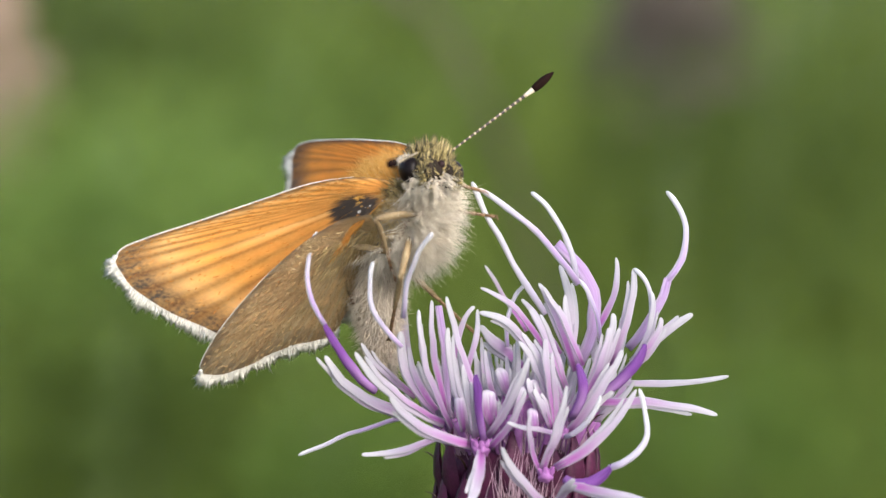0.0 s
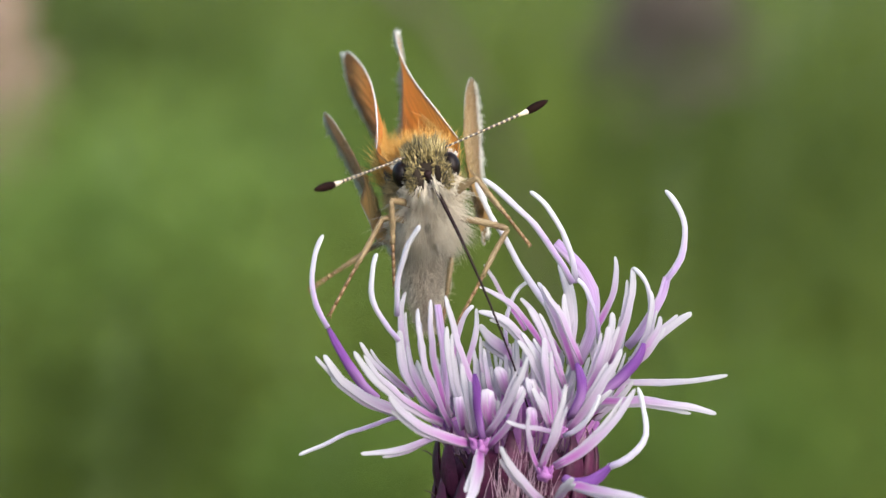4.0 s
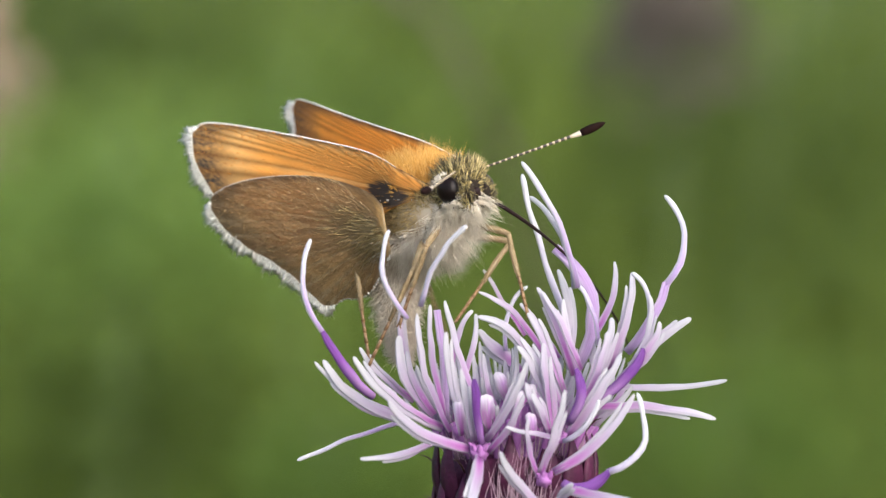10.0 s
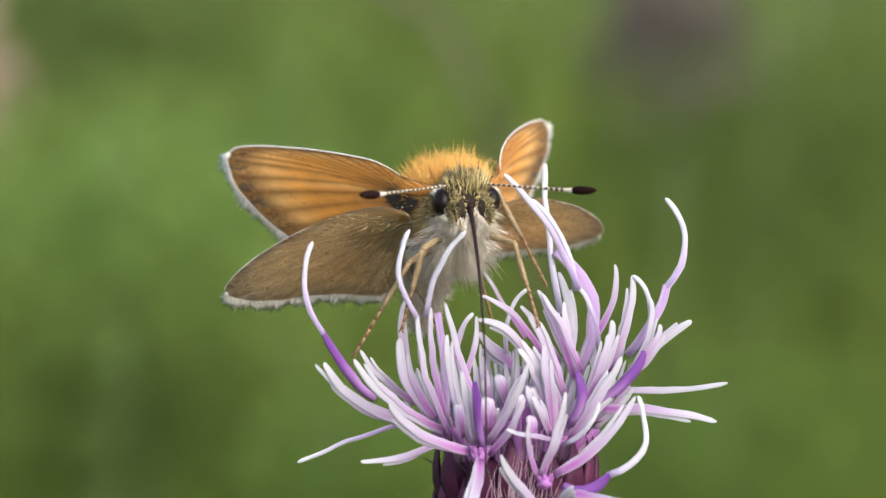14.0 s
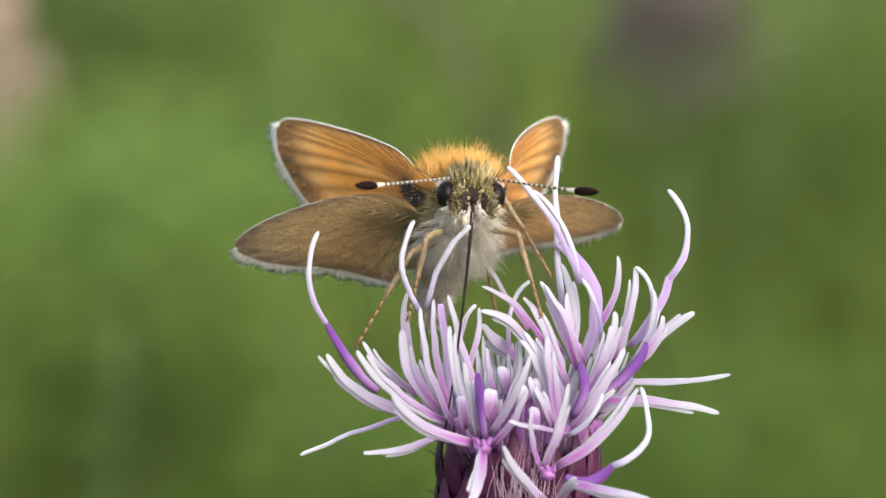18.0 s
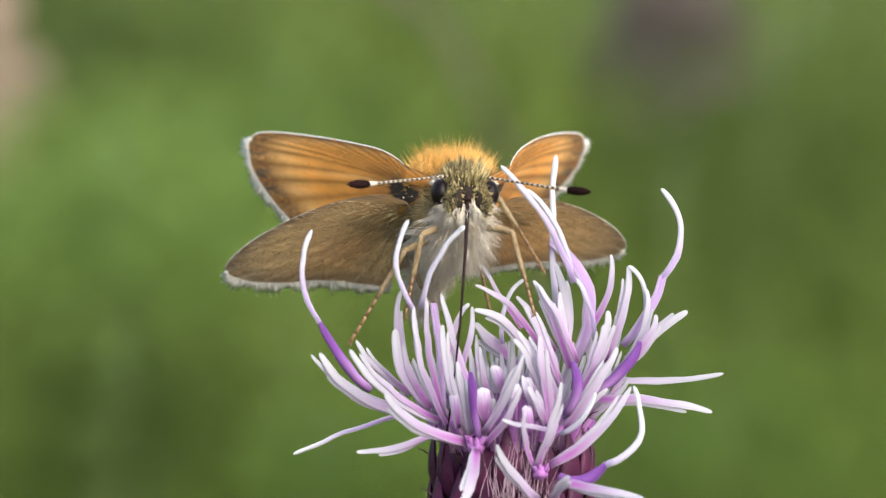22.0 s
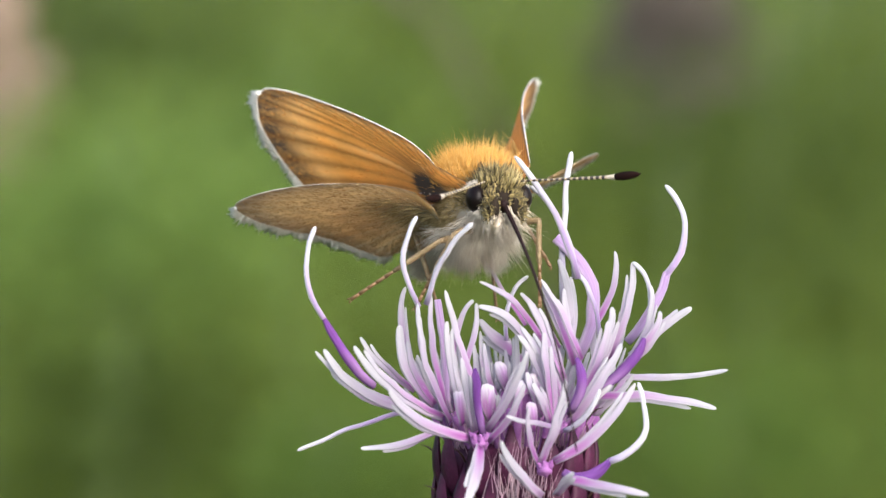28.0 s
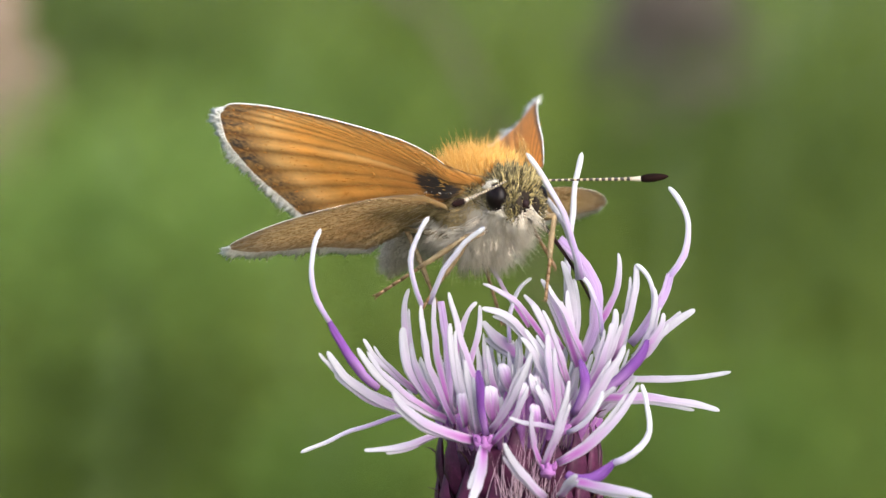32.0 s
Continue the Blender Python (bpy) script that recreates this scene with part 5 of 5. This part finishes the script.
            for row, (l1, l2) in BONES.items():
                hip = Vector((HIPS[row].x, s * HIPS[row].y, HIPS[row].z))
                drift = ease(sway, t)
                spot = Vector(ease(feet[row + tag], t)) + Vector((drift[0], 0, drift[1]))
                goal = (back @ (spot * MM)) / MM
                reach = goal - hip
                d = max(abs(l1 - l2) + 0.05, min(reach.length, (l1 + l2) * 0.995))
                way = reach.normalized()
                pole = Vector(POLES.get(row + tag, POLES[row]))
                pole.y *= s
                pole = (pole - way * pole.dot(way)).normalized()
                c = (l1 * l1 + d * d - l2 * l2) / (2 * l1 * d)
                thigh = way * c + pole * math.sqrt(max(0, 1 - c * c))
                knee = hip + thigh * l1
                m1 = aim(hip, thigh, pole)
                key(rig["leg_" + row + tag][0], t, m1)
                key(rig["leg_" + row + tag][1], t, m1.inverted() @ aim(knee, hip + way * d - knee, pole))
        h = ease(hang, t)[0]
        key(rig["abdomen"], t, Matrix.Translation(WAIST * MM) @ Matrix.Rotation(-radians(h), 4, "Y"))
        if t > 1.4:
            goal, root = (back @ (Vector(ease(drink, t)) * MM)) / MM, turned @ TONGUE_ROOT
            key(rig["tongue"], t, aim(root, goal - root, (1, 0, 0.3)))

    # slender strands that the butterfly's feet bend: seconds, base and tip (right, up)
    def give(name, table):
        ob = FLEX[name]
        rest, depth = Vector(ob["tip"]), ob.location.y
        keys = []
        for t, bx, bz, tx, tz in table:
            way = Vector((tx - bx, rest.y, tz - bz))
            keys.append((t, Matrix.Translation((bx * MM, depth, bz * MM)) @ rest.rotation_difference(way).to_matrix().to_4x4()))
        walk(ob, keys)

    give("low", [(0, -2.03, -8.17, -7.04, -9.92), (7.6, -1.97, -8.11, -6.98, -10.00), (7.85, -1.99, -8.17, -6.76, -10.09), (8, -2.22, -8.36, -5.53, -11.76), (8.15, -2.01, -8.17, -6.78, -10.01), (9, -2.00, -8.22, -7.04, -10.00), (12, -2.03, -8.14, -7.02, -9.92), (14.5, -2.03, -8.17, -7.04, -9.95), (19, -2.03, -8.22, -7.04, -10.00), (25.5, -2.03, -8.22, -7.04, -10.00), (27.5, -2.03, -8.21, -7.05, -10.00), (30, -2.03, -8.22, -7.04, -10.00), (32, -2.03, -8.21, -7.04, -10.00)])
    give("back", [(0, 5.01, -3.13, 1.48, 3.23), (2, 5.12, -3.18, 2.27, 3.37), (3, 5.06, -3.40, 1.26, 2.00), (3.5, 5.15, -3.26, 1.45, 2.71), (5.5, 5.89, -2.99, 2.68, 2.90), (7.5, 6.00, -2.83, 2.85, 3.20), (8, 5.26, -4.47, 0.28, -0.14), (8.5, 5.95, -3.03, 3.51, 4.01), (11, 6.11, -3.24, 3.95, 3.97), (12, 6.08, -3.07, 3.75, 3.78), (13, 5.84, -2.85, 4.85, 3.92), (14, 5.80, -2.80, 5.09, 4.08), (16.5, 5.75, -2.85, 5.32, 4.13), (19, 5.75, -2.85, 5.67, 4.08), (25.5, 5.83, -2.91, 6.00, 3.97), (27.5, 5.89, -2.87, 6.30, 4.14), (30, 5.89, -2.83, 6.36, 4.00), (32, 5.92, -2.79, 6.63, 3.92)])
    give("reach", [(0, 6.52, -1.62, 1.26, 3.37), (1.5, 6.49, -1.65, 1.37, 3.34), (2, 6.49, -1.67, 2.11, 3.53), (3, 6.24, -1.62, 1.09, 2.08), (3.5, 6.24, -1.62, 1.31, 2.77), (5.5, 6.57, -1.67, 3.28, 4.36), (7.5, 6.60, -1.51, 3.59, 4.52), (8, 5.62, -2.28, -0.13, 0.19), (8.4, 6.62, -1.60, 3.60, 4.29), (9, 6.55, -1.53, 3.59, 4.33), (11, 6.60, -1.65, 4.14, 4.38), (12, 6.68, -1.57, 3.34, 3.72), (14, 6.57, -1.57, 2.95, 4.02), (19, 6.52, -1.67, 2.99, 3.95), (25.5, 6.60, -1.67, 3.04, 3.89), (27.5, 6.57, -1.64, 3.37, 4.14), (30, 6.52, -1.65, 3.94, 3.97), (32, 6.57, -1.56, 4.11, 3.92)])
    give("perch", [(0, -1.97, -4.63, -3.18, -0.96), (3, -2.11, -4.68, -3.21, -0.85), (3.5, -2.11, -4.63, -3.13, -0.79), (5.5, -1.76, -3.53, -2.80, 1.18), (7.6, -1.75, -3.51, -2.79, 1.23), (8, -2.60, -3.59, -4.65, 0.35), (8.5, -2.11, -3.33, -3.48, 1.00), (9, -1.83, -3.18, -2.44, 1.54), (10, -1.62, -3.07, -2.50, 1.24), (11, -1.53, -3.07, -2.52, 0.96), (12, -1.18, -3.07, -2.14, 1.17), (13, -1.12, -2.99, -1.67, 1.40), (19, -1.21, -2.99, -1.45, 1.40), (25.5, -1.07, -3.04, -1.29, 1.34), (27.5, -1.10, -3.01, -1.21, 1.37), (32, -1.10, -2.93, -0.77, 1.37)])
    give("lean", [(0, -1.89, -3.21, -0.74, 0.08), (1, -2.00, -3.21, -0.82, 1.50), (2, -2.19, -3.26, -1.18, 1.12), (3, -2.25, -2.85, -0.55, 1.67), (3.5, -2.39, -3.26, -1.57, 1.12), (5.5, -0.83, -2.71, 2.13, 1.53), (7, -1.70, -3.18, -0.33, 0.38), (8, -2.33, -4.20, -0.96, -0.63), (9, -1.67, -2.44, 0.30, 1.21), (10, -0.99, -2.46, 1.15, 1.26), (12, -0.77, -2.80, 1.20, 1.53), (19, -0.88, -2.85, 1.26, 1.12), (25.5, -0.74, -2.91, 1.40, 1.07), (32, -0.77, -2.74, 1.97, 1.02)])
    give("arc", [(0, -5.64, -3.54, -6.00, 0.84), (0.6, -5.66, -3.54, -6.02, 0.84), (0.8, -5.07, -4.03, -3.20, 1.31), (1, -5.02, -4.09, -3.32, 1.39), (1.5, -4.06, -4.71, -3.67, 0.82), (1.8, -4.39, -4.35, -3.98, 0.31), (2, -4.19, -4.74, -2.88, -0.41), (2.3, -4.77, -4.36, -4.09, 0.22), (2.6, -5.19, -3.62, -5.19, 1.21), (3, -5.16, -3.42, -4.61, 1.21), (3.4, -5.46, -3.62, -5.46, 1.18), (5.5, -5.35, -3.81, -5.73, 1.07), (7.6, -5.58, -3.54, -5.86, 1.28), (8, -6.71, -5.07, -8.85, -0.91), (8.5, -5.94, -4.07, -6.85, 0.40), (9, -5.67, -3.67, -6.22, 0.85), (12, -5.70, -3.68, -6.25, 0.82), (14.5, -5.62, -3.65, -6.17, 0.88), (19, -5.64, -3.59, -6.00, 0.90), (25.5, -5.64, -3.59, -6.00, 0.85), (27.5, -5.62, -3.58, -6.03, 0.91), (30, -5.62, -3.59, -5.95, 0.87), (32, -5.53, -3.61, -5.95, 0.91)])
    give("arc_tube", [(0, -3.26, -6.77, -5.67, -3.48), (0.6, -3.28, -6.77, -5.69, -3.48), (0.8, -3.09, -7.65, -5.07, -4.03), (1, -3.10, -7.70, -5.02, -4.09), (1.5, -2.33, -8.30, -4.06, -4.71), (1.8, -2.55, -8.04, -4.39, -4.35), (2, -2.41, -8.33, -4.19, -4.74), (2.3, -2.80, -7.97, -4.77, -4.36), (2.6, -2.94, -7.15, -5.19, -3.62), (3, -2.91, -7.01, -5.16, -3.42), (3.4, -3.13, -7.10, -5.46, -3.62), (5.5, -3.02, -7.21, -5.35, -3.75), (7.6, -3.15, -6.72, -5.58, -3.51), (8, -3.42, -7.10, -6.76, -4.96), (8.5, -3.26, -6.86, -5.94, -4.01), (9, -3.26, -6.85, -5.67, -3.61), (12, -3.29, -6.80, -5.70, -3.62), (14.5, -3.26, -6.80, -5.62, -3.59), (19, -3.26, -6.82, -5.67, -3.48), (25.5, -3.26, -6.82, -5.67, -3.48), (27.5, -3.27, -6.82, -5.65, -3.48), (30, -3.26, -6.83, -5.64, -3.48), (32, -3.26, -6.82, -5.56, -3.50)])

    # before it drinks the proboscis is rolled up, then swings up and straightens: seconds, degrees up
    for t, a in ((0, -60), (0.7, -60), (0.85, 5), (1.0, 68), (1.25, 72), (1.35, 10)):
        key(rig["tongue"], t, aim(TONGUE_ROOT, (math.cos(radians(a)), 0, math.sin(radians(a))), (math.sin(radians(a)), 0, -math.cos(radians(a)))))
    # seconds, share of the roll that is left
    roll = [(0, 1), (0.7, 1), (1.0, 0.9), (1.05, 0.85), (1.4, 0.0), (32, 0)]
    times = [0, 0.7, 1.0] + [1.0 + 0.02 * i for i in range(1, 22)] + [32]
    for t in times:
        share, turn, p = ease(roll, t)[0], 20.0, Vector((0, 0, 0))
        for k, ob in enumerate(rig["joints"]):
            turn += share * 1150 / JOINTS * (0.6 + 0.8 * k / (JOINTS - 1)) - (1 - share) * 40 / JOINTS
            key(ob, t, Matrix.Translation(p * MM) @ Matrix.Rotation(-radians(turn), 4, "Y"))
            p = p + Vector((math.cos(radians(turn)), 0, math.sin(radians(turn)))) * JOINT

    at(0.0, (-2.02, -1.34, 1.60), (39, 40, 13), (78, 26, 57), (10, 15, 51), (61, -13, 44), (21, 2, 59), (63, -19), (46, -3))
    at(0.5, (-2.42, -0.19, 1.75), (39, 42, 1), (84, 16, 57), (8, 25, 59), (58, -3, 32), (34, 12, 60), (53, -0), (42, 3))
    at(1.0, (-0.84, 0.19, 2.92), (30, 46, -1), (93, 14, 56), (23, 46, 56), (59, 7, 31), (59, 28, 36), (68, -21), (64, 15))
    at(1.5, (-1.15, 0.83, 2.84), (28, 36, -5), (90, 6, 54), (67, 27, 78), (65, 5, 41), (70, 32, 42), (58, -31), (77, 26))
    at(2.0, (0.24, 0.89, 3.92), (21, 27, -8), (84, 4, 59), (58, 20, 71), (70, 3, 49), (75, 25, 52), (64, -28), (91, 30))
    at(2.5, (-0.74, 0.85, 2.55), (20, 30, 2), (89, 4, 48), (70, 3, 58), (88, -1, 37), (69, 4, 60), (70, -20), (92, 29))
    at(3.0, (-1.46, 0.84, 2.67), (10, 24, 10), (92, 7, 48), (73, 4, 59), (104, -1, 42), (68, -12, 48), (59, -22), (102, 22))
    at(3.5, (-0.78, 1.53, 2.95), (5, 21, 9), (91, -7, 41), (81, -7, 48), (92, -11, 40), (87, 11, 40), (57, -24), (116, 22))
    at(5.5, (-1.95, 1.40, 1.01), (6, 14, 12), (66, -9, 45), (40, -2, 56), (96, 10, 33), (79, 15, 41), (56, -9), (38, -5))
    at(6.0, (-1.87, 0.88, 1.30), (1, 22, 12), (71, 8, 56), (21, 17, 59), (83, 18, 48), (45, 23, 41), (55, -12), (41, -11))
    at(6.5, (-1.59, 1.01, 1.14), (-2, 25, 13), (70, 10, 51), (17, 22, 53), (71, 8, 44), (35, 21, 40), (55, -15), (44, -18))
    at(7.0, (-1.67, 0.82, 1.27), (3, 17, 10), (70, 3, 55), (17, 18, 57), (85, 17, 48), (40, 23, 40), (57, -14), (39, -11))
    at(7.5, (-1.54, 0.97, 0.73), (-4, 23, 14), (67, 9, 49), (10, 20, 48), (67, 10, 42), (25, 17, 37), (55, -16), (45, -17))
    at(7.6, (-1.50, 0.98, 0.70), (-4, 24, 14), (67, 9, 48), (7, 17, 46), (64, 5, 42), (21, 11, 35), (54, -16), (46, -18))
    at(7.8, (-5.32, 1.06, -0.14), (34, 18, 2), (82, 8, 59), (72, 5, 71), (96, -21, 54), (67, -3, 65), (59, -16), (37, 3))
    at(8.0, (-4.87, 1.05, -0.13), (34, 17, 3), (81, 8, 59), (69, 5, 69), (97, -22, 53), (65, -3, 64), (58, -15), (37, 2))
    at(8.5, (-3.65, 1.02, 0.60), (32, 15, 8), (82, 12, 60), (68, 19, 73), (92, -12, 57), (60, 1, 65), (58, -7), (43, 3))
    at(9.0, (-2.28, 1.13, 1.51), (36, 10, 14), (94, 12, 66), (73, 21, 74), (91, -4, 58), (60, 0, 67), (63, 4), (43, -1))
    at(9.5, (-1.40, 1.02, 1.37), (35, 22, 7), (90, 18, 65), (54, 24, 67), (80, -2, 52), (49, 5, 65), (65, -8), (46, -3))
    at(10.0, (-0.87, 0.99, 1.82), (38, 16, 4), (87, 12, 58), (70, 8, 66), (90, -11, 54), (61, 0, 63), (55, -17), (54, 7))
    at(10.5, (-1.53, 0.61, 1.18), (41, 28, 4), (83, 11, 63), (9, 25, 51), (63, 3, 45), (22, 8, 58), (67, -17), (44, -2))
    at(11.0, (-2.12, 0.78, 1.26), (33, 21, 8), (79, 13, 67), (16, 33, 56), (67, 3, 49), (28, 19, 31), (60, -11), (40, 1))
    at(11.5, (-1.57, 0.82, 1.12), (32, 15, 10), (77, 8, 57), (15, 19, 42), (79, -8, 52), (46, 8, 42), (57, -8), (48, -6))
    at(12.0, (-1.52, 0.71, 1.14), (28, 14, 10), (81, 20, 62), (8, 23, 42), (66, -5, 55), (46, 11, 45), (52, -11), (47, -7))
    at(12.5, (-0.75, 1.10, 1.36), (15, 12, 8), (59, 9, 53), (13, 24, 39), (73, -11, 59), (60, 11, 57), (41, -11), (41, -12))
    at(13.0, (0.06, 0.86, 1.37), (20, 11, 2), (69, 19, 57), (13, 24, 46), (67, 4, 53), (22, 9, 46), (60, -8), (36, -10))
    at(13.5, (0.22, 0.92, 1.51), (15, 9, 2), (49, 5, 55), (6, 17, 44), (60, -0, 58), (16, 6, 47), (56, -9), (39, -9))
    at(14.0, (0.31, 0.87, 1.54), (15, 9, 3), (68, 19, 60), (10, 27, 48), (73, 19, 59), (11, 13, 45), (57, -8), (39, -13))
    at(14.5, (0.49, 0.97, 1.51), (12, 9, 2), (49, 8, 53), (8, 25, 46), (59, 4, 56), (14, 11, 46), (55, -9), (44, -12))
    at(16.5, (0.60, 0.87, 1.99), (12, 4, -1), (84, 16, 64), (55, 15, 62), (80, 12, 61), (50, 8, 55), (58, -7), (39, -11))
    at(17.0, (0.70, 0.90, 1.82), (12, 9, -1), (71, 18, 60), (14, 25, 49), (70, 18, 57), (18, 17, 44), (59, -10), (41, -14))
    at(17.5, (0.70, 0.91, 1.85), (12, 9, -1), (71, 16, 60), (12, 25, 48), (65, 12, 55), (15, 18, 42), (59, -11), (40, -14))
    at(18.0, (0.73, 0.98, 1.79), (11, 10, -1), (76, 16, 60), (17, 22, 48), (76, 16, 58), (18, 11, 45), (58, -11), (42, -14))
    at(18.5, (0.67, 0.93, 1.79), (12, 9, -2), (73, 17, 61), (12, 24, 48), (66, 15, 55), (15, 15, 43), (60, -11), (40, -14))
    at(19.0, (0.61, 0.93, 1.79), (12, 9, -1), (73, 16, 60), (12, 24, 48), (70, 16, 57), (14, 16, 43), (58, -11), (40, -14))
    at(20.0, (0.57, 0.94, 1.84), (12, 10, -0), (73, 17, 61), (12, 24, 47), (67, 15, 56), (13, 16, 42), (59, -11), (39, -14))
    at(21.0, (0.46, 0.95, 1.88), (12, 10, -1), (75, 19, 62), (11, 26, 47), (65, 15, 56), (12, 16, 42), (60, -11), (39, -14))
    at(22.0, (0.39, 0.95, 1.88), (12, 10, -1), (73, 20, 62), (9, 26, 46), (60, 16, 55), (11, 18, 42), (60, -11), (40, -15))
    at(23.0, (0.29, 0.92, 1.88), (12, 10, -1), (72, 20, 61), (7, 27, 46), (61, 16, 55), (10, 17, 41), (61, -11), (40, -16))
    at(23.5, (0.44, 0.93, 1.94), (13, 10, -1), (72, 20, 61), (10, 25, 46), (57, 11, 55), (10, 17, 42), (59, -11), (40, -15))
    at(24.0, (0.78, 0.92, 1.95), (15, 10, 0), (75, 20, 61), (14, 24, 45), (63, 15, 58), (10, 16, 44), (58, -9), (41, -14))
    at(25.0, (0.77, 0.88, 2.09), (16, 9, 1), (73, 21, 60), (14, 26, 45), (64, 18, 59), (8, 19, 44), (58, -9), (42, -15))
    at(25.5, (0.71, 0.85, 2.11), (16, 8, 1), (73, 21, 60), (14, 26, 45), (59, 15, 57), (8, 21, 43), (57, -9), (42, -14))
    at(27.5, (0.98, 0.86, 1.69), (28, 10, 0), (67, 18, 60), (6, 21, 41), (52, 11, 49), (12, 13, 34), (55, -14), (41, -8))
    at(28.0, (1.57, 1.00, 1.99), (20, 4, 1), (73, 17, 56), (24, 18, 47), (69, 9, 54), (30, 6, 44), (46, -11), (42, -2))
    at(28.5, (1.58, 0.99, 1.80), (22, 4, 2), (66, 14, 52), (19, 16, 46), (62, 8, 51), (25, 8, 45), (46, -11), (43, -3))
    at(29.0, (1.70, 0.99, 1.79), (22, 5, 1), (62, 15, 52), (13, 16, 46), (57, 7, 51), (20, 10, 43), (47, -13), (42, -5))
    at(29.5, (1.84, 1.01, 1.82), (23, 4, 0), (61, 14, 51), (13, 13, 44), (61, 8, 51), (19, 7, 42), (48, -13), (42, -5))
    at(30.0, (2.04, 0.93, 2.03), (24, 3, 1), (60, 17, 53), (11, 16, 42), (57, 9, 52), (15, 9, 42), (51, -12), (44, -7))
    at(31.0, (2.04, 0.95, 2.01), (25, 2, -1), (61, 18, 54), (11, 18, 44), (58, 7, 52), (16, 8, 41), (52, -12), (42, -4))
    at(31.5, (1.81, 0.81, 2.06), (31, 3, -1), (60, 19, 55), (8, 17, 45), (51, 6, 48), (14, 11, 35), (56, -14), (38, -1))
    at(32.0, (1.76, 0.74, 2.03), (33, 4, 1), (62, 17, 55), (5, 16, 44), (45, 5, 47), (10, 13, 32), (58, -13), (43, -3))
    for ob, keys in rows.values():
        walk(ob, keys)


motions()
